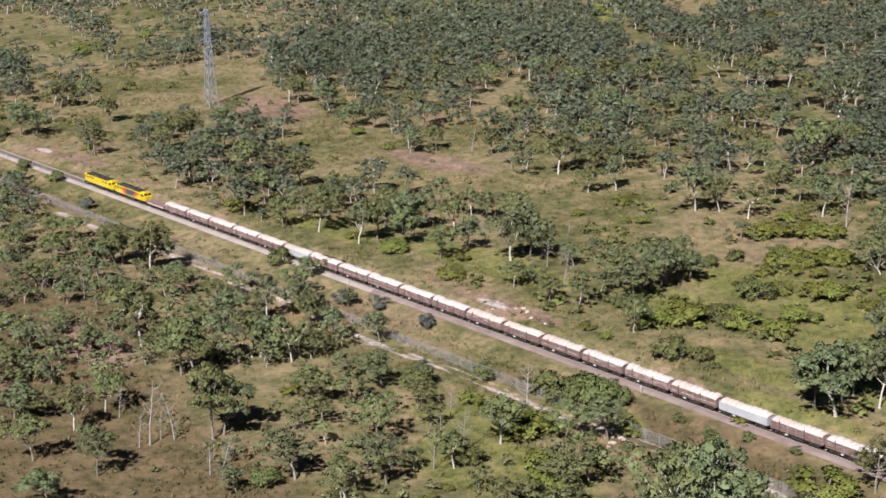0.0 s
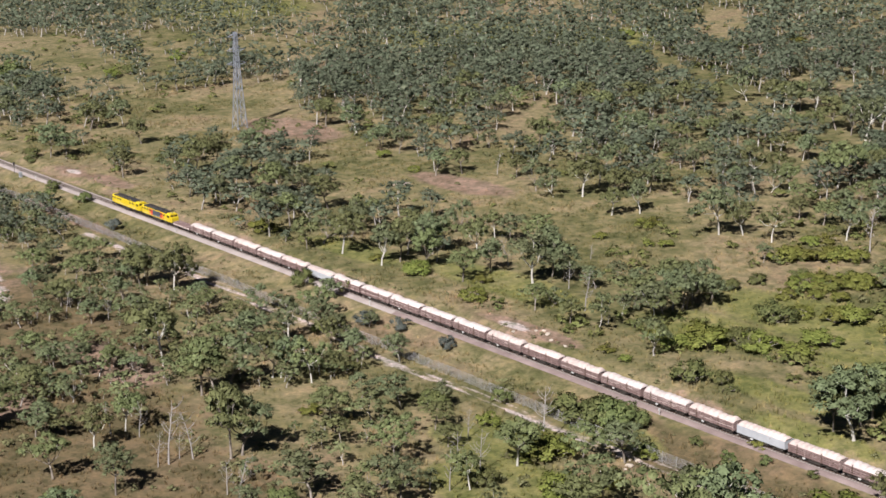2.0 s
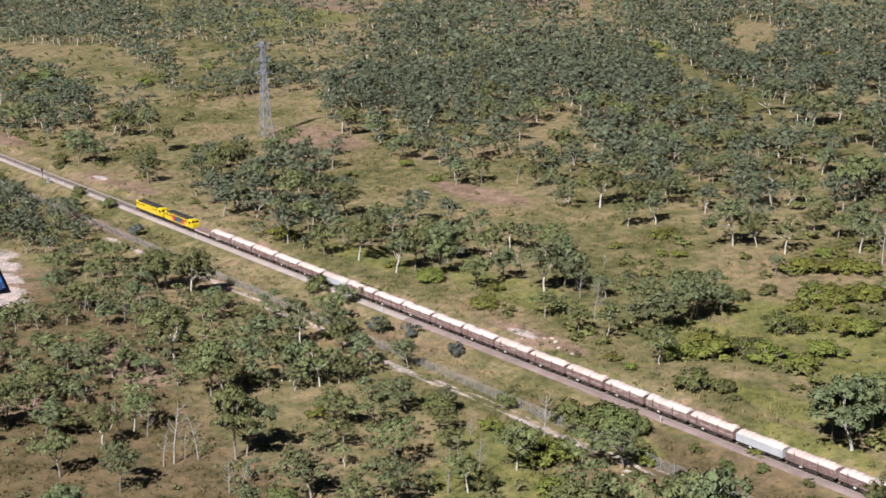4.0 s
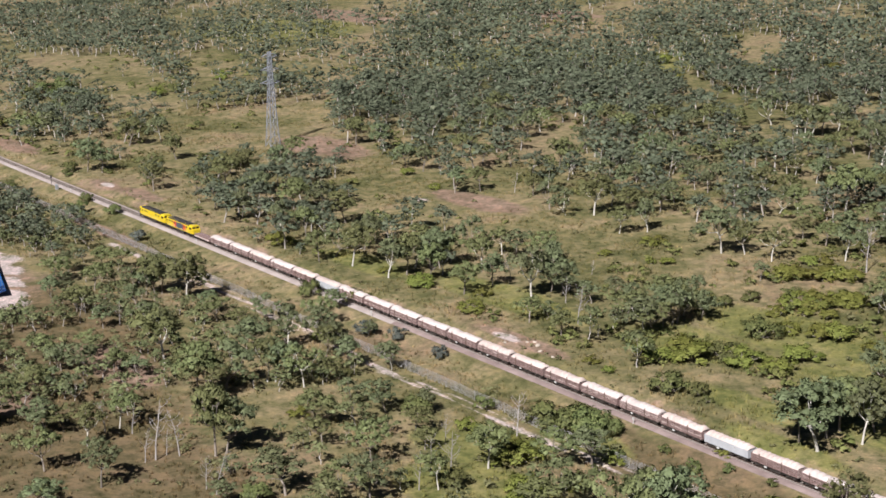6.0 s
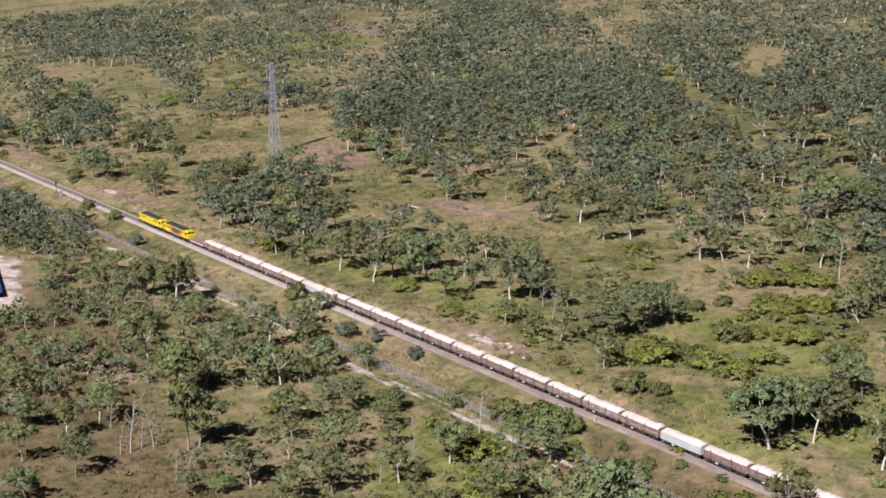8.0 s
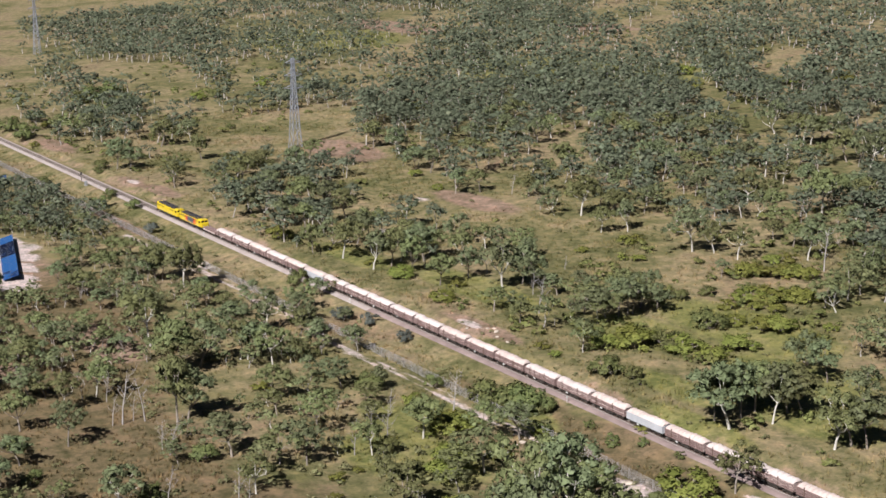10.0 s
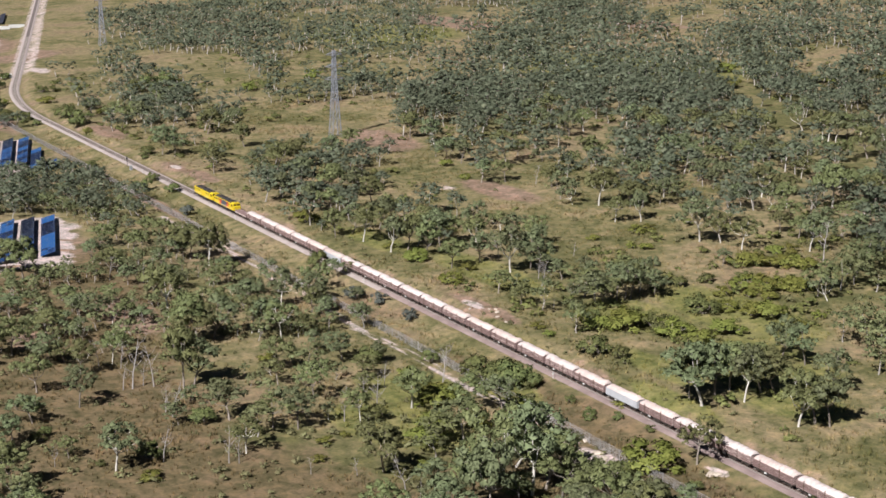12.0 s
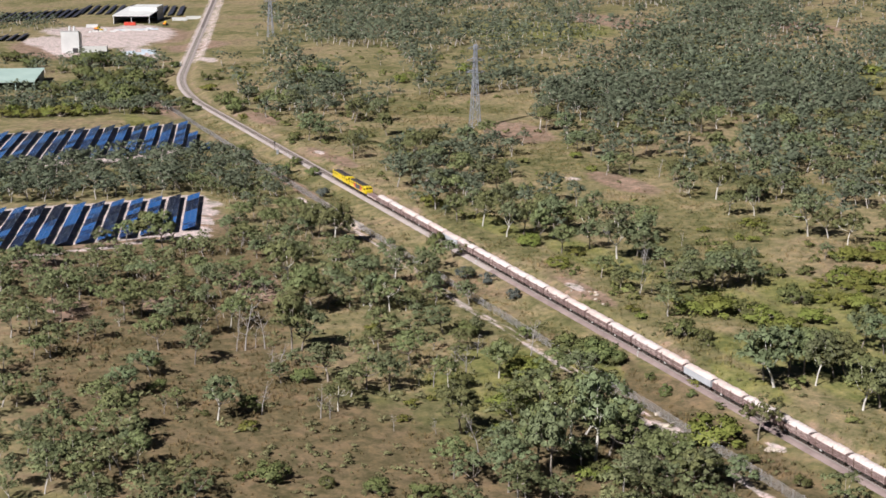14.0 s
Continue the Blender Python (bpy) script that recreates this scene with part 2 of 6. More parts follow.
def board_material():
    """Rust-brown wagon boards, some bleached to a pinkish white."""
    m, nt, links, bsdf = nodes_of("weathered_wagon_board")
    co = nt.new("ShaderNodeTexCoord").outputs["Object"]
    info = nt.new("ShaderNodeObjectInfo")
    mp = nt.new("ShaderNodeMapping")
    mp.inputs["Scale"].default_value = (0.35, 2.0, 3.0)
    links.new(co, mp.inputs["Vector"])
    shift = nt.new("ShaderNodeVectorMath")
    shift.operation = "ADD"
    comb = nt.new("ShaderNodeCombineXYZ")
    links.new(math_node(nt, links, "MULTIPLY", info.outputs["Random"], 60.0), comb.inputs[0])
    links.new(mp.outputs[0], shift.inputs[0]), links.new(comb.outputs[0], shift.inputs[1])
    big, small = noise_node(nt, links, 1.3, 4, shift.outputs[0], 0.6), noise_node(nt, links, 9.0, 4, shift.outputs[0], 0.7)
    brown = ramp_node(nt, links, small.outputs[0], [(0.3, (0.13, 0.078, 0.073)), (0.7, (0.27, 0.178, 0.168))]).outputs[0]
    k = math_node(nt, links, "ADD", big.outputs[0], math_node(nt, links, "MULTIPLY", math_node(nt, links, "SUBTRACT", info.outputs["Random"], 0.5), 0.22))
    pale = ramp_node(nt, links, k, [(0.5, (0, 0, 0)), (0.68, (1, 1, 1))]).outputs[0]
    links.new(mix_node(nt, links, pale, brown, (0.44, 0.34, 0.32)), bsdf.inputs["Base Color"])
    bsdf.inputs["Roughness"].default_value = 0.85
    b = nt.new("ShaderNodeBump")
    b.inputs["Strength"].default_value, b.inputs["Distance"].default_value = 0.3, 0.03
    links.new(small.outputs[0], b.inputs["Height"]), links.new(b.outputs[0], bsdf.inputs["Normal"])
    return m


def solar_material():
    """Dark blue cells under glass, tables a shade apart, mottled with painted sky reflections."""
    m, nt, links, bsdf = nodes_of("sky_mottled_cells")
    co = nt.new("ShaderNodeTexCoord").outputs["Object"]
    info = nt.new("ShaderNodeObjectInfo")
    grid = nt.new("ShaderNodeTexBrick")
    grid.offset = 0.0
    grid.inputs["Scale"].default_value = 1.0
    grid.inputs["Brick Width"].default_value, grid.inputs["Row Height"].default_value = 1.05, 1.98
    grid.inputs["Mortar Size"].default_value = 0.02
    links.new(co, grid.inputs["Vector"])
    n = noise_node(nt, links, 0.22, 4, co, 0.65)
    k = math_node(nt, links, "ADD", math_node(nt, links, "MULTIPLY", info.outputs["Random"], 0.5), math_node(nt, links, "MULTIPLY", n.outputs[0], 0.5))
    # navy to bright blue patches: reflected sky painted into the cell colour
    cell = ramp_node(nt, links, k, [(0.42, (0.006, 0.009, 0.026)), (0.5, (0.012, 0.03, 0.095)), (0.58, (0.02, 0.085, 0.25))]).outputs[0]
    links.new(mix_node(nt, links, grid.outputs["Fac"], cell, (0.18, 0.2, 0.24)), bsdf.inputs["Base Color"])
    bsdf.inputs["Roughness"].default_value = 0.12
    bsdf.inputs["Specular IOR Level"].default_value = 0.07
    return m


M_BOARD, M_SOLAR = board_material(), solar_material()


# ---- plan: the railway runs along x, its far end bends away to +y ----
def rail_y(x):
    """How far the line has bent away at x."""
    d = max(0.0, -x - 290.0)
    return 0.001 * d * d if d < 140 else 19.6 + 0.28 * (d - 140)


def smooth(a, b, x):
    k = min(1.0, max(0.0, (x - a) / (b - a)))
    return k * k * (3 - 2 * k)


def ground_z(x, y):
    v = y - rail_y(x)
    if v < 0:
        z = -0.25 - 1.35 * smooth(3.6, 10, -v)
    else:
        z = -0.25 + 0.047 * max(0.0, v - 5) + 1.3 * smooth(4.6, 8.5, v) * (1 - 0.6 * smooth(14, 60, v))
    away = smooth(12, 60, abs(v))
    z += away * 0.9 * noise.noise((x * 0.021, y * 0.021, 3.1)) + smooth(8, 20, abs(v)) * 0.25 * noise.noise((x * 0.09, y * 0.09, 7.7))
    z += smooth(260, 900, v) * 16 * noise.noise((x * 0.0032, y * 0.0032, 1.7))
    return z


def mesh_of(name, verts, faces, material, shade=False, normals=None):
    me = bpy.data.meshes.new(name)
    me.from_pydata(verts, [], faces)
    me.materials.append(material)
    if shade:
        me.polygons.foreach_set("use_smooth", [True] * len(me.polygons))
    me.update()
    if normals is not None:
        me.normals_split_custom_set_from_vertices([tuple(n) for n in normals])
    return me


# patches of bare soil, fresh grass and pale dirt: x, y, radius along, radius across
BARE = [(-131, 9.5, 14, 3), (-231, 13, 22, 6), (72, -99, 9, 6), (-12, 88, 26, 7), (-494, 335, 60, 14), (-364, 409, 40, 14), (112, 11, 16, 3),
        (-534, 345, 50, 14), (64, -124, 14, 6), (-109, 12, 16, 4), (12, -124, 22, 8), (60, -70, 18, 7),
        (-130, 100, 30, 12), (-575, 62, 30, 22), (-690, 40, 70, 45), (-610, -35, 60, 22), (-36, -98, 30, 42), (-205, -85, 46, 60), (-330, -20, 60, 9), (-80, -16, 40, 3)]
LUSH = [(196, 9, 16, 4), (186, 46, 22, 10), (208, 30, 18, 9), (178, -46, 14, 7), (169, -50, 16, 9), (153, 62, 30, 13), (177, 20, 18, 5), (190, 32, 14, 8), (155, -28, 14, 7), (164, -15, 14, 6), (25, 21, 20, 6), (-238, 282, 60, 40),
        (-484, 275, 70, 50), (-174, 317, 30, 40), (152, -37, 14, 7), (176, -43, 16, 8), (140, 40, 20, 9), (-220, -40, 70, 8), (-330, -60, 40, 8), (80, 30, 30, 8)]
PALE = [(-690, 35, 60, 30), (-655, -25, 40, 18), (-640, 15, 45, 26), (-560, 20, 40, 10), (-730, 10, 40, 30), (-28.5, 76.4, 5, 2.2), (-131, 10, 5, 1.6), (-58, -53.5, 6, 3), (-44, -57.5, 7, 2.6), (-30, -62, 7, 2.8), (-18, -67, 5, 3.5), (-1.5, -17.5, 4, 1.8), (211, -21, 7, 3.5), (224, -24, 6, 3), (106, 10.3, 5, 1.6), (230, -6, 3, 1.2),
        (-8, -71, 5, 5), (-478, 47, 12, 6), (-9, -77, 3, 5), (-7, -89, 2.5, 8), (-4, -105, 2.5, 9), (0, -123, 2.5, 9), (-176, -50, 2.5, 8), (-160, -72, 2.5, 12), (-160, -98, 2.5, 12), (-715, 52, 50, 22), (-600, -25, 40, 12)]


SCRUB = [(195, -13, 55, 9), (240, -20, 36, 14), (225, -42, 30, 16), (150, -112, 95, 34), (50, -100, 75, 36), (205, -95, 45, 28), (20, -65, 50, 18), (230, -70, 30, 16)]


def patch_value(x, y, patches):
    best = 0.0
    for px, py, a, b in patches:
        d = ((x - px) / a) ** 2 + ((y - py) / b) ** 2
        if d < 4:
            best = max(best, 1.0 - 0.5 * d)
    return max(0.0, best)


def track_value(x, y):
    """The sandy vehicle track that keeps along the near side of the fence."""
    if x < -470:
        v = y - rail_y(x)
        return 0.5 * smooth(-8, -4, v) * (1 - smooth(9, 14, v))
    if not -60 < x < 300:
        return 0.0
    mid = -20.8 + 0.9 * math.sin(x * 0.045) + 0.8 * math.sin(x * 0.11)
    d = min(abs(y - mid - 0.9), abs(y - mid + 0.9))
    return 0.74 * max(0.0, 1 - d / 1.2)


def steps(*spans):
    out = [spans[0][0]]
    for a, b, d in spans:
        n = max(1, round((b - a) / d))
        out += [a + (b - a) * (i + 1) / n for i in range(n)]
    return out


gx = steps((-4200, -1200, 150), (-1200, -420, 16), (-420, -260, 8), (-260, 340, 3.5), (340, 600, 12), (600, 1600, 100))
gy = steps((-1500, -300, 80), (-300, -140, 10), (-140, -30, 3.5), (-30, 26, 1.2), (26, 130, 4), (130, 420, 10), (420, 1200, 30), (1200, 4200, 150))
verts = [(x, y + rail_y(x), ground_z(x, y + rail_y(x))) for y in gy for x in gx]
nx = len(gx)
faces = [(j * nx + i, j * nx + i + 1, (j + 1) * nx + i + 1, (j + 1) * nx + i) for j in range(len(gy) - 1) for i in range(nx - 1)]
me = mesh_of("ground", verts, faces, M_GROUND, True)


def on_pad(x, y):
    """Whether the ground is the gravel between the solar rows."""
    for x0, y0, length in ((-75.0, -52.5, 64), (-249, -17.5, 88)):
        k = x - x0
        if 0 < k < length and y < y0 - 0.265 * k and y > -190:
            return True
    return False


def cover_at(x, y):
    """How bare, lush, sandy and scrubby the ground is."""
    if on_pad(x, y):
        return [0.0, 0.0, 1.0, 0.0]
    bank = 0.55 * smooth(3.0, 4.2, y - rail_y(x)) * (1 - smooth(7.0, 10.0, y - rail_y(x))) * (0.7 + 0.6 * noise.noise((x * 0.05, 0, 2.2)))
    return [max(bank, patch_value(x, y, BARE)), patch_value(x, y, LUSH), max(patch_value(x, y, PALE), track_value(x, y)), patch_value(x, y, SCRUB)]


cover = me.color_attributes.new("cover", "FLOAT_COLOR", "POINT")
cover.data.foreach_set("color", [c for x, y, z in verts for c in cover_at(x, y)])
ground = tagged(new("ground", me), "dry grassland with tan grass, green flushes and bare soil", "ground", kind="structure")


# ---- the permanent way ----
def sweep(profile, x0, x1, step, material, name, close=True):
    """Sweeps a cross-section (y, z) along the line."""
    n = round((x1 - x0) / step)
    vs, fs, k = [], [], len(profile)
    for i in range(n + 1):
        x = x0 + (x1 - x0) * i / n
        slope = (rail_y(x + 0.5) - rail_y(x - 0.5))
        c = 1 / math.hypot(1, slope)
        for y, z in profile:
            vs.append((x - slope * c * y, rail_y(x) + c * y, z))
    for i in range(n):
        for j in range(k if close else k - 1):
            a, b = i * k + j, i * k + (j + 1) % k
            fs.append((a, b, b + k, a + k))
    if close:
        fs += [tuple(range(k)), tuple(range(n * k, n * k + k))]
    return mesh_of(name, vs, fs, material)


def tidy(me):
    bm = bmesh.new()
    bm.from_mesh(me)
    bmesh.ops.recalc_face_normals(bm, faces=bm.faces)
    bm.to_mesh(me)
    bm.free()
    return me


X_FAR, X_NEAR = -1150.0, 420.0
ballast = tagged(new("ballast", tidy(sweep([(-3.9, -0.6), (-2.5, -0.18), (-1.75, 0.08), (-1.05, 0.1), (1.05, 0.1), (1.75, 0.08), (3.2, -0.55)], X_FAR, X_NEAR, 4, M_BALLAST, "ballast"))),
                 "pinkish grey crushed stone ballast under the railway track", "ballast", kind="structure")
bed = tagged(new("track_bed", tidy(sweep([(-0.95, 0.09), (-0.95, 0.115), (0.95, 0.115), (0.95, 0.09)], X_FAR, X_NEAR, 4, M_BED, "track_bed"))),
             "oil-darkened stone between the rails", "track bed", kind="structure")
tagged(new("ballast_shoulder", sweep([(-3.3, -0.45), (-2.9, -0.24), (-2.5, -0.13), (-1.75, 0.125), (-1.25, 0.13), (-1.2, 0.08)], X_FAR, 75, 4, M_GRAVEL, "ballast_shoulder", False)),
       "pale fresh gravel on the shoulder of the ballast", "gravel shoulder", kind="structure")
tagged(new("ballast_shoulder", sweep([(1.2, 0.08), (1.25, 0.13), (1.75, 0.125), (2.7, -0.25)], X_FAR, -70, 4, M_GRAVEL, "ballast_shoulder", False)),
       "pale fresh gravel on the shoulder of the ballast", "gravel shoulder", kind="structure")
for y in (-0.535, 0.535):
    tagged(new("rail", tidy(sweep([(y - 0.07, 0.15), (y - 0.035, 0.19), (y - 0.035, 0.3), (y + 0.035, 0.3), (y + 0.035, 0.19), (y + 0.07, 0.15)], X_FAR, X_NEAR, 3, M_RAIL, "rail"))),
           "rust-brown steel rail", "rail", "running rails", "structure")


# ---- plants: x, y and height of those that stand out ----
GUMS_ROWS_A = [
    (54.2, -5.5, 5.9), (206.4, -123.1, 7.4), (202, -141.7, 7.5), (172.8, -148.4, 8.1), (190.3, -146.3, 7.7), (191, -153.9, 7.1), (110.4, -138.9, 6.6),
    (143.1, -147, 6.1), (145.7, -140.5, 6), (241, -29.7, 8.6), (224.6, -6.7, 9.9), (235.3, -34.5, 10.5), (229, -65.6, 10.2), (245.2, -25.4, 6.9), (44,
    22.9, 11.4), (53.1, 24.4, 11.2), (15, 11.9, 10.2), (13.3, 18.7, 10.3), (13.5, 28.3, 11.3), (10.1, 34.4, 10.5), (34.8, 32.4, 11.7), (44.3, 33.8,
    12.4), (-122.3, 110.5, 12), (-63.6, 102.2, 10.1), (-107.5, 17.2, 11), (-153.9, 48.2, 11.1), (-158.7, 14, 13.2), (-152.4, 17.1, 9.9), (-141.3,
    30.6, 7.2), (-195.6, 47.5, 12.2), (-74, 101.6, 9.4), (-97.4, 62.4, 11.8)]
GUMS_ROWS_B = [
    (-98.2, 48.9, 12.7), (-120.8, 80.3, 9), (-95.4, 38.4, 12.6), (-94.1, 26.6, 10.4), (-62.3, 34.4, 11.9), (-46.7, 38.9, 11.6), (-36.5, 43.8, 11.5),
    (-21, 43.1, 11.2), (-47.8, 20.5, 10.5), (-23, 19.6, 11), (-10.4, 22.5, 10.8), (13.2, -125.6, 8.4), (18.3, -131.6, 8.3), (14.2, -119.4, 7.3), (237,
    -34.3, 9.3), (243, -32.2, 9.1), (239.5, -43.1, 9.6), (242.2, -40.4, 7.9), (-26.9, 90, 9.1), (-22.3, 97.3, 8.9), (-4.5, 105.8, 7.8), (15, 97,
    10.4), (-31.1, 138.7, 11.7), (-24.8, 140.5, 10.4), (-23.6, 126.3, 8.2), (-96.4, 158.3, 10.5), (-79.6, 162.3, 11.4), (-98.8, 142.1, 9.2), (-71.3,
    125.2, 9.8), (-53.7, 121.5, 8.5), (-44.3, 127.2, 7.1), (-74.3, 190.9, 11.7)]
GUMS_ROWS_C = [
    (-64.7, 191.5, 11.5), (-44.2, 180.8, 12.2), (-19.4, 151.2, 9.4), (12.6, 128.6, 9.7), (7.7, 140.4, 8.3), (20.9, 136.1, 9.7), (39.9, 108.3, 9.5),
    (-0.2, 133.4, 9), (-127, 170.8, 9.8), (-123.4, 181.4, 11), (-49.2, 204.1, 11.5), (44.4, 117.2, 9.5), (-40.2, 204.6, 10.2), (-39.1, 212.5, 9.2),
    (-38.8, 219.7, 10.4), (6.1, 185.2, 8.8), (-6.5, 174.4, 9.5), (9.1, 193.9, 9.5), (1.5, 238.9, 11.3), (42.3, 216.2, 14.2), (32.7, 220.1, 12.8),
    (39.2, 168.4, 8.3), (51.5, 182.5, 8.9), (61.2, 156.9, 8.5), (31.5, 207, 9.4), (26.4, 202.6, 10.5), (20.5, 197.5, 8), (37, 130, 7.9), (48.2, 140.1,
    7.1), (33.9, 152.9, 9.7), (38.7, 157.2, 8.2), (34, 147.7, 7.3)]
GUMS_ROWS_D = [
    (80.4, 174.3, 11.7), (87.8, 171.3, 11.5), (106.3, 147.4, 9.8), (100, 139, 7.3), (88.4, 135.1, 8.1), (98.6, 149, 7.5), (20.4, 151.7, 8.9), (-2.8,
    165.6, 8.7), (115.4, 86.9, 5.5), (104.3, 124.6, 7.8), (95.7, 124.7, 7.2), (113.8, 133.6, 7.8), (116.6, 136.3, 8.8), (153.1, 88.5, 9.5), (125.5,
    47.7, 10.4), (122.2, 53, 10.3), (127.2, 54.3, 8.2), (126.3, 45.1, 11.2), (42.3, 39.1, 9.3), (70.1, 23.6, 9.6), (30.9, 54.3, 9.7), (68.8, 33.9,
    9.7), (83.7, 42.1, 12.1), (60.1, 57.8, 10.2), (50.3, 56.3, 8.7), (87.8, 42.6, 9.5), (71.4, 52.9, 10), (101.1, 21, 6.7), (115.1, 19.7, 7), (102.2,
    25.6, 5.3), (98.7, 43.1, 6.3), (117.1, 38.5, 9.5)]
GUMS_ROWS_E = [
    (128.2, 37.4, 8.8), (124.9, 43.6, 10.1), (113.3, 44.7, 9.1), (99.3, 51.2, 6.4), (112.7, 54.7, 9), (4.7, 172, 8.3), (-12.6, 169.2, 9.5), (-47.9,
    164.5, 8.8), (43.1, 111.3, 8.7), (16.1, 193.7, 8.4), (19.7, 173.5, 7.7), (6.6, -85.3, 13.7), (-2.8, -88.2, 11.3), (-6, -94.4, 8.4), (37.2, -105.2,
    7), (47.1, -98.9, 7.6), (83.5, -111.8, 11.5), (81.7, -106.9, 9.4), (65.2, -114.8, 6.6), (132.9, -115, 6.9), (145.5, -125.9, 7.9), (141.9, -121.5,
    6.7), (154.5, -130.2, 7.7), (169.4, -128.3, 10.8), (182, -129.1, 6), (180.2, -126.5, 4.9), (172.3, -135.6, 7.3), (157.4, -113.9, 5.2), (48.1,
    -112.8, 7.3), (98.6, -122.3, 6.5), (-2.5, -102.7, 7.3), (-7.4, -47.5, 8.3)]
GUMS_ROWS_F = [
    (7, -35.8, 12.3), (6.8, -33.7, 11.4), (5.2, -37.7, 8.8), (17.7, -29.7, 11.2), (41.8, -34.7, 7.6), (31.9, -31.4, 6.3), (-4.6, -56, 8.2), (-2.8,
    -61.6, 7.8), (-23.8, -53, 7.6), (11.7, -60.5, 7.9), (20.7, -55.6, 6.3), (18, -46.4, 7), (90.6, -64.5, 13.6), (91, -57.7, 12.1), (93.9, -62.9,
    11.3), (63, -79.1, 8.2), (55.9, -82.5, 7), (46, -82, 7.2), (63.8, -72.7, 6.1), (71.4, -69.7, 5.5), (30.1, -61, 6.1), (44.7, -70.3, 5), (55.8,
    -34.3, 7.4), (67.9, -40.1, 8.5), (-2.1, -37.8, 6.7), (-32, -45.1, 7.1), (-26.6, -30.6, 7.1), (-31, -35.4, 7.1), (48.8, -25.1, 8.2), (69, -38.9,
    8.5), (60.3, -16, 8.4), (84.7, -27.7, 8.4)]
GUMS_ROWS_G = [
    (72.9, -22, 8.6), (83.6, -22.9, 8.4), (95.6, -27.4, 8.4), (100.9, -37.3, 5.9), (69.9, -93.5, 8.2), (71.3, -90.9, 7.2), (91.5, -102.6, 7.7), (94.3,
    -97.3, 6.2), (113.8, -109.1, 9.9), (127.3, -103, 9.6), (126.5, -78.4, 15.8), (126.3, -75.8, 12.5), (134.3, -58.3, 6.6), (124.7, -54.3, 9.2), (117,
    -41.2, 6.4), (153.1, -77.6, 9.5), (162.5, -71.3, 7.7), (147.7, -55.1, 9.8), (165.8, -66.9, 9.1), (126.6, -38, 8), (130.8, -31, 6), (140, -39.5,
    5.8), (148.7, -43.1, 5.2), (137.1, -80.6, 4.6), (150.2, -88.1, 5.4), (75.8, -59.5, 7.9), (65.8, -47.2, 6.8), (40.9, -49.1, 5.8), (76.4, -10.5,
    4.2), (198.9, 18, 12.7), (198, 22.8, 12.1), (196.7, 12.7, 10.9)]
GUMS_ROWS_H = [
    (205.9, 28.9, 11.5), (202.9, 27.4, 11.5), (226.7, 25.8, 11.7), (223.9, 24.3, 11), (188, 46.2, 11.4), (194, 48, 10.7), (212.1, 39.8, 10.8), (227.9,
    -55.9, 16.7), (219.6, -55.2, 13.9), (223, -61.1, 9.8), (219.2, -38.6, 13.1), (223.8, -37.9, 9.5), (171.6, -28.9, 8.2), (176.6, -22.9, 8.7),
    (232.1, -40.5, 7), (196.3, -61.9, 11.3), (218.5, -72.6, 8.3), (188.6, -45.2, 7.8),     (223.7, -69.8, 7.7), (207.8, -56.6, 7), (220, -30.7, 5.9)]
GUMS = GUMS_ROWS_A + GUMS_ROWS_B + GUMS_ROWS_C + GUMS_ROWS_D + GUMS_ROWS_E + GUMS_ROWS_F + GUMS_ROWS_G + GUMS_ROWS_H
PALE_TREES_ROWS_A = [
    (191.3, -129.4, 8.9), (25.7, 16.6, 12.6), (42.8, 17.6, 12.2), (-104.1, 112.2, 11.7), (-188.9, 58.4, 11.7), (-257.3, 23, 10), (-244.7, 26, 11.4),
    (-238.1, 32.3, 11.8), (24.3, 95.8, 9.2), (30.9, 101.9, 13.9), (52, 93.9, 9.1), (57, 100.4, 10.9), (-10.6, 158.8, 12.1), (-13.4, 168.5, 10.6),
    (-86.1, 173.9, 10.5), (-27.4, 222, 10.3), (-5.6, 187.5, 8.1), (-25.8, 240.3, 14.4), (-5.7, 232.9, 12.6), (-0.1, 230.8, 12.5), (2.1, 232.7, 12.5),
    (8.9, 238.3, 13.4), (51.3, 212.3, 15.7), (56.3, 150.4, 11.7), (41.2, 181, 8.4), (51.8, 179.5, 9.1), (72.3, 140.1, 9.4), (74.9, 145.3, 9.5), (84,
    156.4, 16.1), (55.2, 122.4, 6.9), (64.1, 135.3, 8.8), (88.4, 99.6, 14.4)]
PALE_TREES_ROWS_B = [
    (93.9, 103.2, 10.7), (104.6, 102.6, 10.5), (118.7, 116.2, 11.8), (157.8, 87.5, 7.6), (55.4, 40.1, 11.7), (45, 55.2, 8.8), (84.2, 35, 14.1),
    (118.4, 33.2, 6.3), (126.6, 35.6, 10.2), (11.5, -90.7, 5.7), (173.8, -81.9, 7.6), (169.6, -107.8, 10.2), (89.6, -114.3, 4.7), (19, -32.1, 14.2),
    (68.5, -61.8, 15), (31.3, -50.2, 6.2), (73.5, -31.5, 11.5), (93.6, -46.4, 10), (92.3, -47.8, 10.6), (101.2, -43.4, 9.9), (102.1, -20.4, 7.6),
    (77.2, -87.9, 6.6), (104.8, -96.4, 9.3), (99.5, -87, 9.1), (163.3, -58.7, 4.5), (202.1, 11.9, 14.7), (205.6, 20.7, 12.4), (223.3, 20.4, 13),
    (211.7, -43.8, 17.7), (220.1, -42.3, 18.5), (206.1, -37.3, 13.5), (164.6, -39.1, 10.2)]
PALE_TREES_ROWS_C = [
    (167.9, -53.2, 7.8)]
PALE_TREES = PALE_TREES_ROWS_A + PALE_TREES_ROWS_B + PALE_TREES_ROWS_C
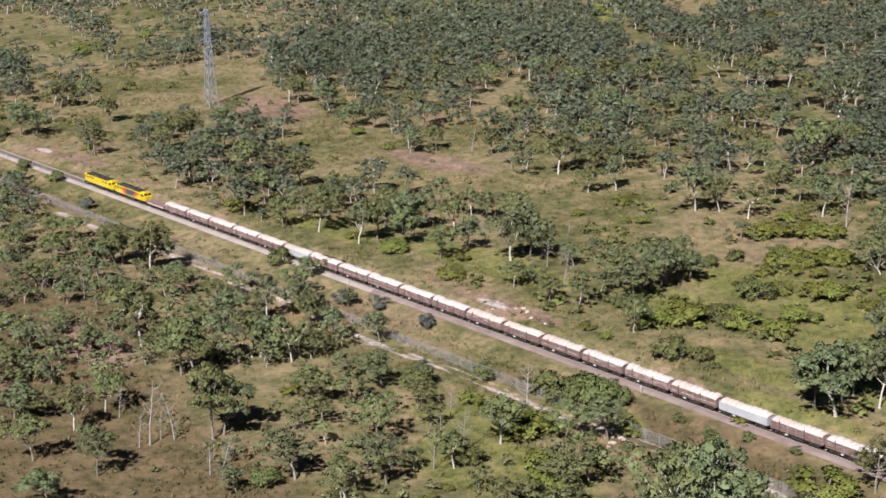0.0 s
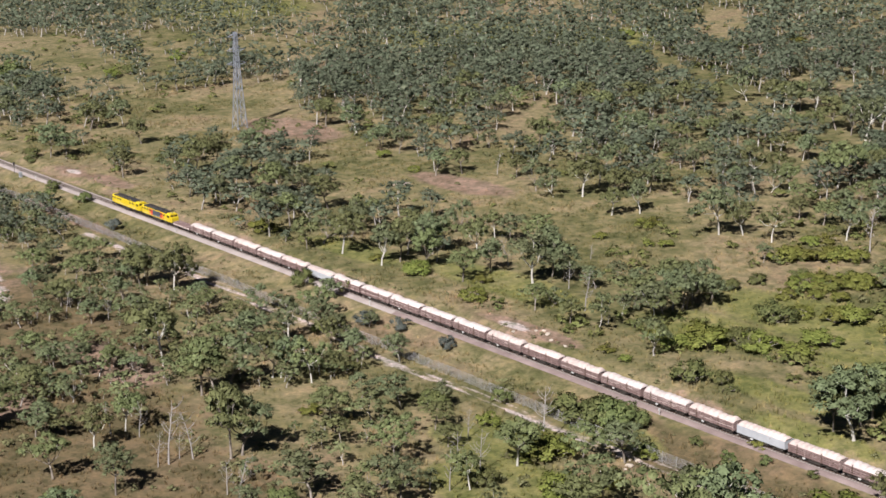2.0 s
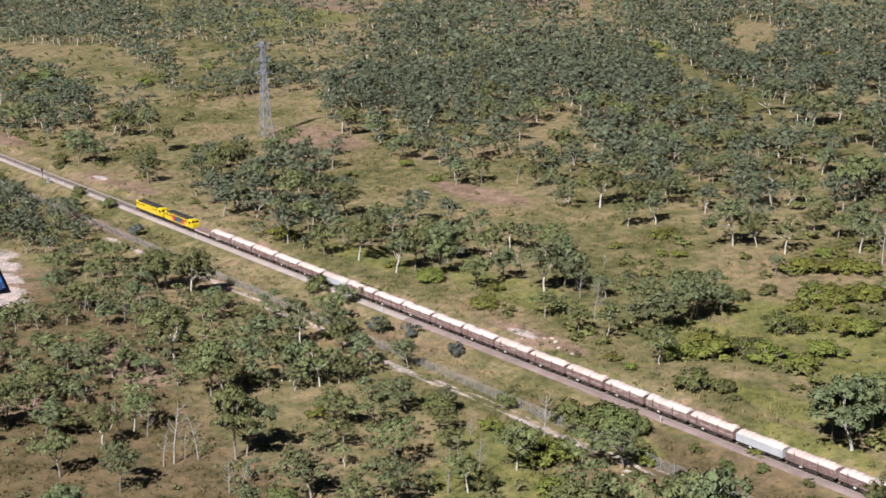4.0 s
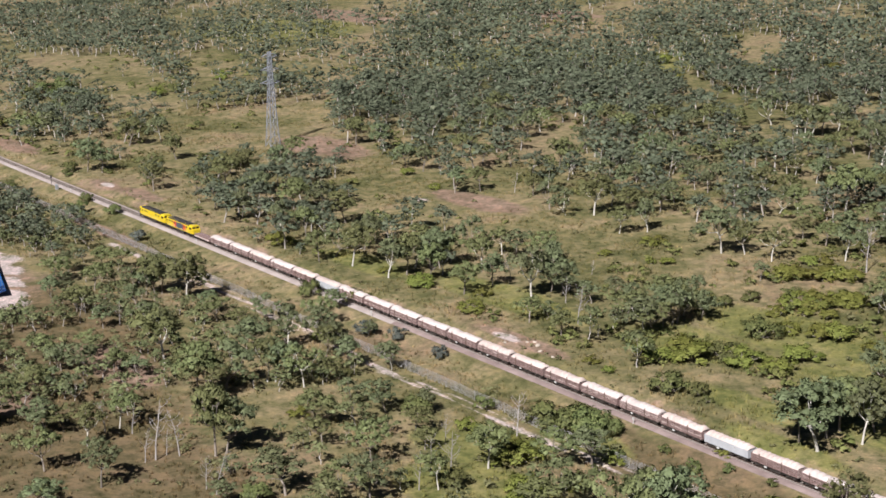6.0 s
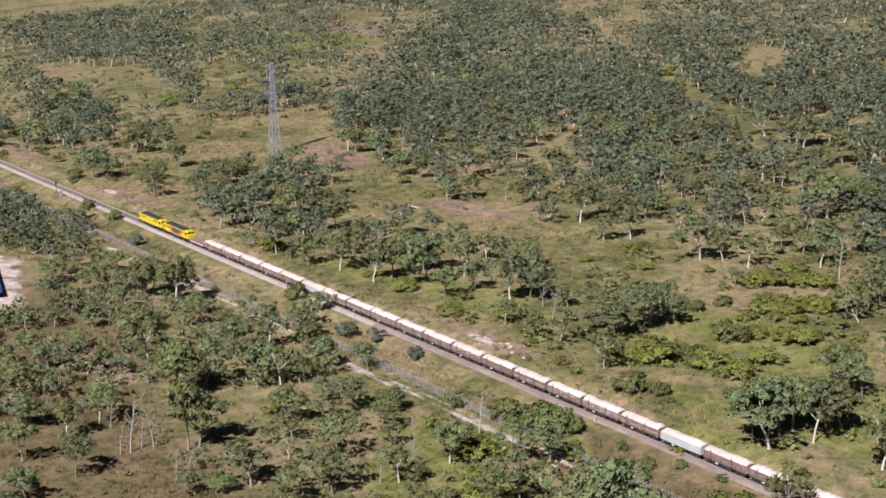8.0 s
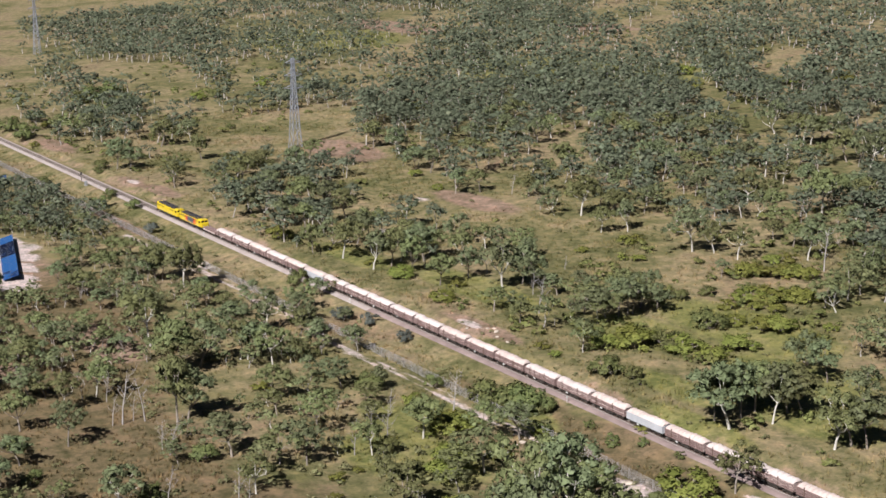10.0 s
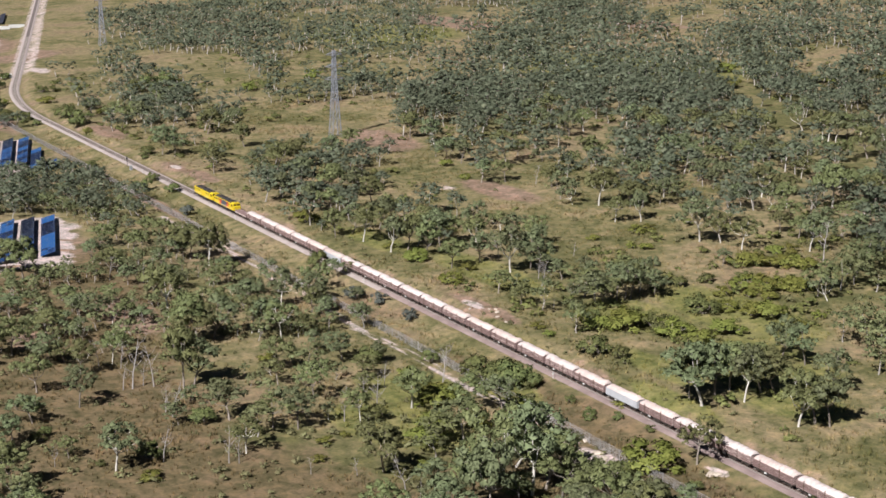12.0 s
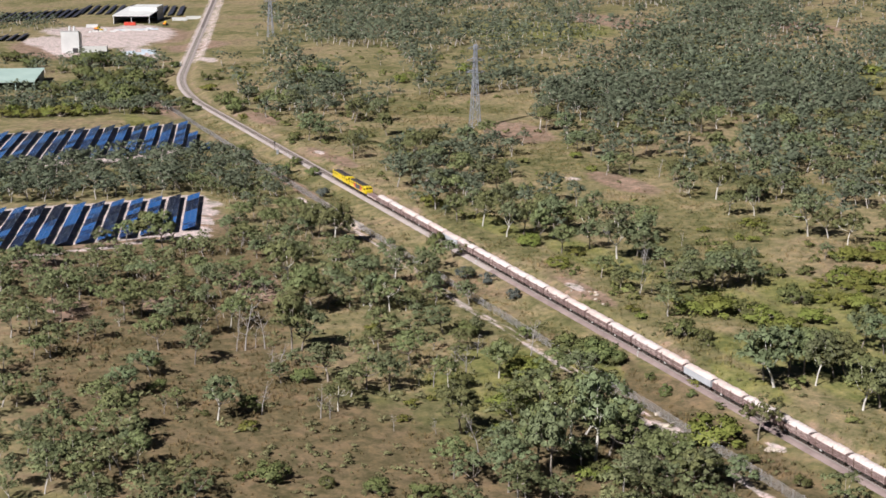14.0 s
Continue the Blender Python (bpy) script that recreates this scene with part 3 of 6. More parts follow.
DEAD_GUMS_ROWS = [
    (189.2, -134.6, 7.2), (-12.4, 104.1, 7.4), (109.9, 29.2, 10.4), (67.9, 40.9, 7.6), (94.2, 38.3, 6.8), (121, 26.2, 4.2), (130.3, 110.9, 12.5),
    (78.6, 60.4, 4.5), (169.3, -97.9, 7.6), (176.8, -86.8, 7.5), (177.7, -85, 6.1), (190.1, -74.8, 3.8), (195.7, -67.4, 4.2), (160.9, -117.7, 4.4),
    (22.4, -64, 7.4), (29.6, -56.2, 6.2), (100.3, -90.5, 7.4), (104.1, -86.3, 7.4), (120.9, -88.8, 12.2), (120.8, -91, 7), (119.8, -85.9, 5.9),
    (121.6, -83.9, 9.8), (140.9, -87.7, 6.6), (144.4, -87.4, 8.1), (165.7, -56.1, 7.6), (147.9, -37.5, 6.4), (160.9, -29.4, 12.2), (156, -46.6, 6.9),
    (207.3, -62.6, 7.7), (211.1, -61.6, 4.2), (163.1, -46.9, 9.6)]
DEAD_GUMS = DEAD_GUMS_ROWS
BUSHES_ROWS_A = [
    (158.1, -10.5, 6.4), (165.2, -8, 3.9), (159.8, 12.9, 6.4), (165.3, 16.3, 3.8), (169.5, 14.9, 2), (-105, -12.2, 6.2), (-163.2, -14.6, 3.6), (-91.6,
    -5.3, 4.4), (190.5, -9.3, 2.5), (-160.4, 6.7, 3.6), (206.9, -106.5, 5.5), (220.2, -89, 3.8), (226.5, -82.1, 4.9), (204.1, -112, 2.3), (162.7,
    -11.7, 7.7), (165.6, -8.3, 4.8), (213.3, -97, 2.7), (152.5, 36.5, 6.1), (-115.9, -4.7, 4.1), (-165, 9.6, 4.9), (-172.9, 27.8, 4.1), (-146.4, 55.8,
    4), (-212.6, 87.1, 3.5), (-301.8, 119, 6.2), (235.1, -25.5, 5.3), (230, -27.6, 5.4), (221.6, -27.3, 4.9), (220.5, -21.4, 3.7), (188.5, -7.7, 2.2),
    (195.9, -5.5, 2.2), (180.1, -7.4, 2.2), (233.7, -14.2, 2.6)]
BUSHES_ROWS_B = [
    (247.6, -11.6, 2.8), (205.9, -4.5, 2), (146.5, 54.4, 6.5), (123.7, 64.8, 3.9), (125.3, 73.1, 3.3), (130.7, 81.8, 4.3), (127.5, 28.9, 2.8), (134.1,
    29.9, 2.8), (140.7, 83.1, 3.9), (141, 90.1, 3.6), (124.7, 57, 2.9), (166.5, -99.7, 4.9), (165.2, -109.5, 1.8), (144.4, -116.6, 3.1), (141.5,
    -114.4, 2.6), (168.5, -50.2, 4.6), (38.5, -4.9, 5.8), (53.5, 0.8, 5.4), (124.7, -113.3, 4.1), (151.5, -83, 4.4), (154.1, -14.6, 6.9), (151.1,
    -15.6, 6), (159.8, -12.9, 7.8), (165.6, -9.3, 3.7), (136.6, -19.5, 4.1), (175.8, -17, 3.6), (130.5, -32.2, 5.6), (-491.6, -24.4, 11.9), (-497.3,
    -14.8, 11.2), (-493.3, -5, 11.2), (-489.4, 4.9, 10.1), (-431.6, -37.7, 11.2)]
BUSHES_ROWS_C = [
    (-415.1, -30.9, 11.7), (-399, -24.2, 12.5), (-383.3, -17.6, 14), (-404.2, -3.8, 9.2), (-427.4, 7.6, 7.7), (-372.7, -53.5, 10.5), (-347, -48.7,
    10.8), (-343.7, -40.3, 10.8), (-318.2, -33.3, 14.5), (-326.4, -25.8, 11.5), (-356.1, -12.2, 9.7), (-310.6, -14.3, 7.7), (-298.7, -8.2, 6.7),
    (-364.8, -63.7, 8.7), (-341.2, -90.1, 6.3), (-310.8, -41.9, 7.9), (-394.4, -63.9, 7.3), (-505.4, -58.5, 9), (-539.7, -62.8, 8.5), (-541.8, -67.8,
    7.8), (-469.2, -45, 5.8), (-259.7, 8.4, 9.3), (-286, 9.4, 8.1), (-301.3, 26.8, 7.4), (-381.5, 22.1, 5.4), (-377.6, 27.7, 5), (-280.6, -6.5, 4.1),
    (-477.9, 9.6, 8.1), (-494.2, -30.9, 9.7), (-427.6, -13.9, 10.5), (-381.5, -32.1, 11.3), (-466.4, 23, 5.1)]
BUSHES_ROWS_D = [
    (-345.3, 62.8, 8.5), (-351, 72.7, 9.9), (-355.7, 84.1, 10), (-319.8, 77.5, 8.3), (-305.7, 63.5, 8.1), (-267.1, 35, 7.7), (228.9, -46, 4.5),
    (218.4, -44.6, 3.9), (233.3, -43.1, 4), (230.5, -35.8, 3.4), (181.9, -32.2, 4.4)]
BUSHES = BUSHES_ROWS_A + BUSHES_ROWS_B + BUSHES_ROWS_C + BUSHES_ROWS_D
BRIGHT_BUSHES_ROWS_A = [
    (56.3, 19.7, 5.4), (133.9, 13.1, 2.4), (141.6, 11.7, 2.4), (143.1, 24.8, 5.1), (147.5, 31.1, 6.5), (156.5, 38.5, 5.7), (166.1, 39.5, 5.3), (163.8,
    49.9, 4.9), (177.9, -17.8, 2.8), (190.2, -0.7, 2.6), (-10.7, 12.8, 6.1), (-188.2, 170.2, 5.3), (220.3, -14.5, 7.7), (143.9, 32.9, 6.9), (136.9,
    25.7, 4.2), (-114.2, 326.6, 6), (-121.1, 322, 5.5), (-107.8, 330.9, 5.5), (-130.5, 288.4, 7), (-171.9, 317.1, 6.9), (-93.8, 349.4, 7.2), (-318.7,
    154, 6.5), (-301.8, 110.1, 6.8), (-64.5, 95.7, 3.7), (-37.6, 89.3, 3.1), (178.6, -43.7, 2.1), (174.8, -60.3, 1.8), (118.2, 91.8, 5.4), (120.3, 96,
    5.1), (125, 98.4, 5.4), (128.1, 101.5, 5.4), (132.3, 102.1, 5)]
BRIGHT_BUSHES_ROWS_B = [
    (137, 78.1, 5.7), (139.4, 80.5, 6.3), (140.7, 83.1, 5.4), (144.1, 86.5, 5.4), (146, 88.5, 4.8), (116.6, 111, 4.2), (156.9, 64.2, 5.9), (159.6, 67,
    5.9), (148.6, 61.7, 3.7), (137.8, 69.2, 3.8), (142.8, 74.2, 3.2), (147.9, 76.2, 3.5), (141.7, 35.3, 3.8), (143.3, 37, 3.6), (170.2, 66.4, 3.6),
    (66, 75.7, 2.5), (67.2, 91.9, 3.8), (67.3, 96.2, 3.4), (81.7, 78.8, 2.6), (85.1, 82.1, 2.6), (84.2, 15.9, 4.5), (74.4, 26.6, 3.4), (167.2, 75.9,
    3.1), (114.4, 106.7, 3.6), (177.3, -103.1, 2.6), (176.5, -65.8, 2.5), (184.5, -70.6, 1.9), (56.2, 18.8, 4.3), (37.9, 19.4, 2.5), (116.7, -53.8,
    2.9), (144.7, -29.7, 3.8), (159.6, -30.9, 5)]
BRIGHT_BUSHES_ROWS_C = [
    (164.7, -37.6, 1.8), (183.4, -32.3, 3.8), (179.2, -40.9, 5.5), (72.2, -21.5, 3.1), (-302.1, -97.5, 6), (-299.5, -91, 6), (-296.9, -84.6, 6.5),
    (-298.1, -77.6, 6.6), (-295.5, -71.1, 8), (-292.4, -63.4, 7.1), (-293, -54.9, 6.5), (-284.4, -28.5, 5), (-362, -3.2, 4.9), (-328.1, -84.7, 5.6),
    (-323.2, -72.6, 6.1), (-318.6, -92.8, 5.5), (-311.4, -64.5, 6.7), (-308.2, -56.6, 5.5), (-240.6, 6.2, 3.4), (-339.4, 13.5, 5.1), (-283.5, 26.4,
    4.2), (-291.4, -35.6, 4.8), (165.8, -31.7, 6.5), (186.2, -46.1, 5.3), (164.5, -32.5, 5.4), (229.1, -48.7, 4), (229.8, -44.1, 3.6), (198.8, -53.5,
    3.1)]
BRIGHT_BUSHES = BRIGHT_BUSHES_ROWS_A + BRIGHT_BUSHES_ROWS_B + BRIGHT_BUSHES_ROWS_C
GREY_BUSHES_ROWS = [
    (74, -9.5, 4.1), (84.7, -7.1, 4.1), (102.9, -7.4, 3.9), (-55.2, -12.8, 4.5)]
GREY_BUSHES = GREY_BUSHES_ROWS
# how thick the trees stand, on squares of 20 m from x = -1020, y = -160; 0 open, 9 closed
WOODS_X, WOODS_Y = -51, -8
WOODS = [
    ".....................................................554446666..",
    "............................................772000055555435654..",
    "...................................0000000277750000355654423111.",
    "...........................222228888000000057771000655542344111.",
    "..................000002222222236888300000037773124665544345147.",
    "..........0.0000000000013356667888886000000167885777666445667887",
    "..00.0.0.00.0000000000008888888888888200000254676887677555478277",
    "000000000000000000000000478888888888810010003322235345200131241.",
    ".00000000000000000000000026888888....74111233226546341011120221.",
    "...0.0.0000000000000000000088.....3777742333345888887865454362..",
    "...00.0000000000000000000000...333687776433237887338774764367...",
    "....0000000000000000000000..77468999765431222485212522322436....",
    "......0000000000000000....7777749973233111122351375654635663....",
    "......000000000000.....557766111332345521111577787768876578.....",
    ".......0000000.......5566741123467555555314777787666875558......",
    "........00.......5556677777535777422555566778886556776555.......",
    "..............6.6767.77777777764112655665788874556667865........",
    "............6.67888.77777776664116544466899974566653688.........",
    "..........66.78.88.88777766666655444568999999766653477..........",
    "........67.888888888888666666555545588999999997656777...........",
    ".........888.88.8888633366665555322889999999975667997...........",
    "...........888.88.83.3435555554224889999999965655899............",
    ".............88.843.3555555542234888889999965654889.............",
    "...............43.34555555556258888888799965544888..............",
    ".................45.55.55.66634888888755965643568...............",
    "..................555.55.66626688888655899633555................",
    "....................556666136788888657999976555.................",
    "......................661146788876647999968775..................",
    "........................16.88.8666336999788777..................",
    ".........................888.866633699979877....................",
    "...........................87665336999998777....................",
    ".............................64337999999997.....................",
    "...............................38.99999999......................",
    ".................................99.999999......................",
    "..................................999999........................",
    "....................................999.........................",]
GLADES = [
    [(-98, 86), (-78, 97), (-32, 91), (12, 90), (40, 97), (65, 89), (49, 66), (0, 68), (-25, 65), (-62, 70)],
    [(-238, 139), (-218, 155), (-125, 103), (-90, 107), (-98, 87), (-131, 91), (-138, 65), (-148, 41), (-252, 89), (-222, 108)],
    [(-522, 120), (-445, 160), (-353, 132), (-369, 98), (-437, 93)], [(-226, 20), (-158, 31), (-85, 7), (-141, 8)], [(-609, 391), (-575, 409), (-438, 318), (-474, 311)]]
TRACK_GLADES = [
    [(-210, 334), (-184, 330), (-56, 257), (19, 233), (50, 216), (36, 213), (0, 217), (-42, 230), (-134, 284)],
    [(-190, 383), (-180, 414), (-116, 347), (-112, 310)], [(-93, 174), (-75, 188), (-46, 164), (-52, 139)]]


# ---- how plants are built ----
def tube(vs, fs, path, radii, sides=5):
    """Adds a tapering limb along a list of points."""
    base = len(vs)
    up = Vector((0.31, 0.17, 0.93))
    for i, p in enumerate(path):
        d = (path[min(i + 1, len(path) - 1)] - path[max(i - 1, 0)]).normalized()
        a = d.cross(up if abs(d.dot(up)) < 0.95 else Vector((1, 0, 0))).normalized()
        b = d.cross(a)
        for k in range(sides):
            t = 2 * math.pi * k / sides
            vs.append(p + (a * math.cos(t) + b * math.sin(t)) * radii[i])
    for i in range(len(path) - 1):
        for k in range(sides):
            q, r = base + i * sides + k, base + i * sides + (k + 1) % sides
            fs.append((q, r, r + sides, q + sides))
    fs.append(tuple(base + (len(path) - 1) * sides + k for k in range(sides)))


OCT = [Vector(p) for p in ((1, 0, 0), (-1, 0, 0), (0, 1, 0), (0, -1, 0), (0, 0, 1), (0, 0, -1))]
OCT_F = [(0, 2, 4), (2, 1, 4), (1, 3, 4), (3, 0, 4), (2, 0, 5), (1, 2, 5), (3, 1, 5), (0, 3, 5)]


def leaf_tufts(rng, clumps, count, size, droop=0.0, loose=0.45, core=0.7, flat=0.8):
    """Leaf tufts over a crumpled inner mass, clump by clump: rows of centre, radius and the middle of the bough they belong to.
    Tufts are rounded off with their clump. Returns points, faces and normals."""
    vs, fs, ns = [], [], []
    for c, r, mid in clumps:
        n = max(3, int(count * (0.7 + 0.6 * rng.random())))
        away = (c - mid).normalized() if (c - mid).length > 0.01 else Vector((0, 0, 1))
        i, spin = len(vs), rng.uniform(0, 6.28)
        for q in OCT:
            k = r * core * rng.uniform(0.6, 1.25)
            d = Vector((q.x * math.cos(spin) - q.y * math.sin(spin), q.x * math.sin(spin) + q.y * math.cos(spin), q.z * flat))
            vs.append(c + d * k)
            ns.append((d * 0.6 + away * 0.7 + Vector((0, 0, 0.2))).normalized())
        fs += [tuple(i + j for j in f) for f in OCT_F]
        for _ in range(n):
            d = Vector((rng.gauss(0, 1), rng.gauss(0, 1), rng.gauss(0, 1))).normalized()
            d = (d + away * 0.55 + Vector((0, 0, 0.2))).normalized()
            k = r * (0.62 + 0.5 * rng.random())
            p = c + Vector((d.x * k, d.y * k, d.z * k * flat))
            nrm = (d + Vector((rng.gauss(0, loose), rng.gauss(0, loose), rng.gauss(0, loose) + 0.2))).normalized()
            a = nrm.cross(Vector((rng.gauss(0, 1), rng.gauss(0, 1), rng.gauss(0, 1)))).normalized()
            b = nrm.cross(a)
            s = size * (0.6 + 0.8 * rng.random())
            e = s * (0.45 + 0.35 * rng.random())
            dz = Vector((0, 0, -droop * s))
            i = len(vs)
            vs += [p - a * s * 0.5 - b * e * 0.5, p + a * s * 0.6 + dz - b * e * 0.3, p + b * e * 0.6]
            fs.append((i, i + 1, i + 2))
            soft = (d * 0.5 + away * 0.6 + nrm * 0.35 + Vector((0, 0, 0.25))).normalized()
            ns += [soft, soft, soft]
    return vs, fs, ns


def gum_shape(seed, heads, per, tufts, size, sides=5, spread=0.30, bare=0.42, thick=0.019, wood=2, core=0.7):
    """A ten-metre gum: forked trunk, rising limbs, and a crown of several rounded heads. Returns wood and leaves."""
    rng = random.Random(seed)
    H = 10.0
    wv, wf = [], []
    lean = Vector((rng.gauss(0, 0.5), rng.gauss(0, 0.5), 0))
    fork = H * (bare + rng.uniform(-0.07, 0.07))
    p0, p1, p2 = Vector((0, 0, -0.4)), lean * 0.35 + Vector((rng.gauss(0, .1), rng.gauss(0, .1), fork * 0.5)), lean + Vector((0, 0, fork))
    r0 = H * thick
    if wood:
        tube(wv, wf, [p0, Vector((0, 0, 0.25)), p1, p2], [r0 * 1.5, r0 * 1.12, r0 * 0.9, r0 * 0.75], sides + 1)
    else:
        tube(wv, wf, [p0, p2], [r0 * 1.3, r0 * 0.8], 3)
    clumps = []
    turn = rng.uniform(0, 6.28)
    for i in range(heads):
        a = turn + 6.283 * i / max(1, heads - 1) + rng.uniform(-0.4, 0.4)
        reach = H * spread * (rng.uniform(0.0, 0.3) if i == 0 else rng.uniform(0.55, 1.1))
        R = H * rng.uniform(0.14, 0.205) * (1.15 if i == 0 else 1.0)
        top = H * (0.97 if i == 0 else rng.uniform(0.62, 0.93))
        end = Vector((math.cos(a) * reach + lean.x * 1.3, math.sin(a) * reach + lean.y * 1.3, top - R * 0.8))
        start = p2 if rng.random() < 0.6 else p1.lerp(p2, rng.uniform(0.55, 0.95))
        bend = start.lerp(end, 0.5) + Vector((math.cos(a) * reach * 0.16, math.sin(a) * reach * 0.16, -H * 0.035))
        if wood and (wood > 1 or i < 3):
            tube(wv, wf, [start, bend, end] if wood > 1 else [start, end], [r0 * 0.52, r0 * 0.34, r0 * 0.12] if wood > 1 else [r0 * 0.5, r0 * 0.12], sides)
        base = end - Vector((0, 0, R * 0.25))
        for j in range(per):
            up = 1 - 1.45 * (j + 0.5) / per
            w = math.sqrt(max(0.0, 1 - up * up))
            b = 2.4 * j + turn + rng.uniform(-0.3, 0.3)
            d = Vector((math.cos(b) * w, math.sin(b) * w, up * 0.78))
            c = end + d * R * rng.uniform(0.55, 0.85)
            if wood > 1 and j % 2:
                tube(wv, wf, [bend.lerp(end, 0.7), c], [r0 * 0.2, r0 * 0.05], 3)
            clumps.append((c, R * rng.uniform(0.40, 0.58) * (1.0 if per > 4 else 1.25), base))
    for j in range(heads // 2):
        a = rng.uniform(0, 6.28)
        c = p2.lerp(Vector((math.cos(a) * H * spread, math.sin(a) * H * spread, H * 0.62)), rng.uniform(0.4, 0.95)) + Vector((0, 0, rng.uniform(-0.8, 0.6)))
        clumps.append((c, H * rng.uniform(0.05, 0.08), c - Vector((0, 0, 1))))
    return (wv, wf), leaf_tufts(rng, clumps, tufts, size, 0.3, core=core)


def dead_shape(seed):
    rng = random.Random(seed)
    vs, fs = [], []
    lean = Vector((rng.gauss(0, 0.7), rng.gauss(0, 0.7), 0))
    pts = [Vector((0, 0, -0.4)), lean * 0.2 + Vector((0, 0, 3)), lean * 0.7 + Vector((0.1, 0, 6)), lean * 1.3 + Vector((0, 0.1, 9.6))]
    tube(vs, fs, pts, [0.17, 0.12, 0.075, 0.02], 6)
    for i in range(13):
        k = rng.uniform(0.3, 0.95)
        seg = min(2, int(k * 3))
        s = pts[seg].lerp(pts[seg + 1], k * 3 - seg)
        a = rng.uniform(0, 6.28)
        ln = rng.uniform(0.9, 2.6) * (1.2 - 0.5 * k)
        m = s + Vector((math.cos(a) * ln * 0.55, math.sin(a) * ln * 0.55, ln * 0.35))
        e = s + Vector((math.cos(a) * ln, math.sin(a) * ln, ln * rng.uniform(0.7, 1.2)))
        tube(vs, fs, [s, m, e], [0.06, 0.04, 0.012], 4)
        for _ in range(2):
            t = m.lerp(e, rng.uniform(0.2, 0.9))
            tube(vs, fs, [t, t + Vector((rng.gauss(0, .4), rng.gauss(0, .4), rng.uniform(0.1, .7)))], [0.035, 0.01], 3)
    return vs, fs


def bush_shape(seed, clumps, tufts, size, flat=0.8, fat=1.0):
    """A round, leafy bush of unit height with stems."""
    rng = random.Random(seed)
    wv, wf, centres = [], [], []
    for i in range(clumps):
        a, k = 6.283 * i / clumps + rng.uniform(-0.4, 0.4), rng.uniform(0.05, 0.5)
        c = Vector((math.cos(a) * k / flat, math.sin(a) * k / flat, rng.uniform(0.16, 0.74) * (1.1 - 0.7 * k)))
        centres.append((c, rng.uniform(0.15, 0.27) * fat))
        tube(wv, wf, [Vector((rng.gauss(0, .03), rng.gauss(0, .03), -0.06)), c * 0.55, c], [0.022, 0.016, 0.006], 4)
    lv, lf, ln = leaf_tufts(rng, [(c, r, Vector((0, 0, 0.15))) for c, r in centres], tufts, size, 0.1)
    lv = [Vector((v.x, v.y, max(v.z, 0.02))) for v in lv]
    return (wv, wf), (lv, lf, ln)


def part(name, data, parent, label=""):
    ob = new(name, data)
    ob.parent = parent
    if label:
        ob["label"] = label
    return ob


def plant(name, label, category, group, pieces, place):
    """A thing made of wood and leaves, or wood alone, at a pose."""
    root = tagged(new(name), label, category, group)
    root.empty_display_size = 0.5
    for pname, data, plabel in pieces:
        part(pname, data, root, plabel)
    root.matrix_world = place
    return root


def stood(x, y, scale, rng, wide=1.0, sink=0.0):
    return Matrix.LocRotScale((x, y, ground_z(x, y) - sink), Euler((rng.gauss(0, 0.03), rng.gauss(0, 0.03), rng.uniform(0, 6.283))), (scale * wide, scale * wide, scale))


# prototypes: meshes that many plants of one look share
GUM_FORMS = []
for i in range(14):
    tall = i >= 9
    GUM_FORMS.append(gum_shape(100 + i, (6, 7, 8)[i % 3] + (2 if tall else 0), 6, 44 if tall else 37, 0.35 if tall else 0.37, 5, (0.27, 0.33, 0.38)[(i // 3) % 3], (0.26, 0.33, 0.39)[i % 3]))
GUM_MESH, PALE_MESH = [], []
for i, ((wv, wf), (lv, lf, ln)) in enumerate(GUM_FORMS):
    leaves = mesh_of("crown", lv, lf, M_LEAF[i % 2], True, ln)
    GUM_MESH.append((mesh_of("trunk", wv, wf, M_BARK, True), leaves))
    PALE_MESH.append((mesh_of("trunk", wv, wf, M_PALE, True), leaves))
DEAD_MESH = [mesh_of("trunk", *dead_shape(300 + i), M_DEAD, True) for i in range(5)]
BUSH_MESH = [bush_shape(400 + i, 24, 38, 0.085) for i in range(4)]


def stems_and_leaves(i, leaf):
    (wv, wf), (lv, lf, ln) = BUSH_MESH[i]
    return mesh_of("stem", wv, wf, M_BARK, True), mesh_of("foliage", lv, lf, leaf, True, ln)


ROUND, BRIGHT, GREY = ([stems_and_leaves(i, m) for i in range(4)] for m in (M_BUSH, M_BRIGHT, M_GREY))
rng = random.Random(11)
taken = []
for i, (x, y, h) in enumerate(GUMS):
    w, l = GUM_MESH[9 + i % 5] if h > 11 else GUM_MESH[(i * 5 + 2) % 9]
    size = "tall" if h > 12 else "young" if h < 7 else "mid-sized"
    plant("gum_tree", f"{size} eucalypt with grey-green clumped crown in dry grass", "tree", "gum trees of the open woodland",
          (("trunk", w, ""), ("crown", l, "")), stood(x, y, h / 10, rng, rng.uniform(0.66, 0.84) if h > 14 else rng.uniform(0.92, 1.18) if h > 9.5 else rng.uniform(1.1, 1.4)))
    taken.append((x, y, h * 0.22))
for i, (x, y, h) in enumerate(PALE_TREES):
    w, l = PALE_MESH[(i * 4 + 1) % 9]
    plant("gum_tree", "eucalypt with a pale whitish trunk and open crown", "tree", "gum trees of the open woodland",
          (("trunk", w, "smooth whitish bark"), ("crown", l, "")), stood(x, y, h / 10, rng, rng.uniform(0.9, 1.15)))
    taken.append((x, y, h * 0.2))
for i, (x, y, h) in enumerate(DEAD_GUMS):
    plant("dead_tree", "leafless grey dead tree leaning over dry grass", "tree", "dead trees", (("trunk", DEAD_MESH[i % 5], ""),), stood(x, y, h / 10, rng, 1.1))
    taken.append((x, y, 1.5))
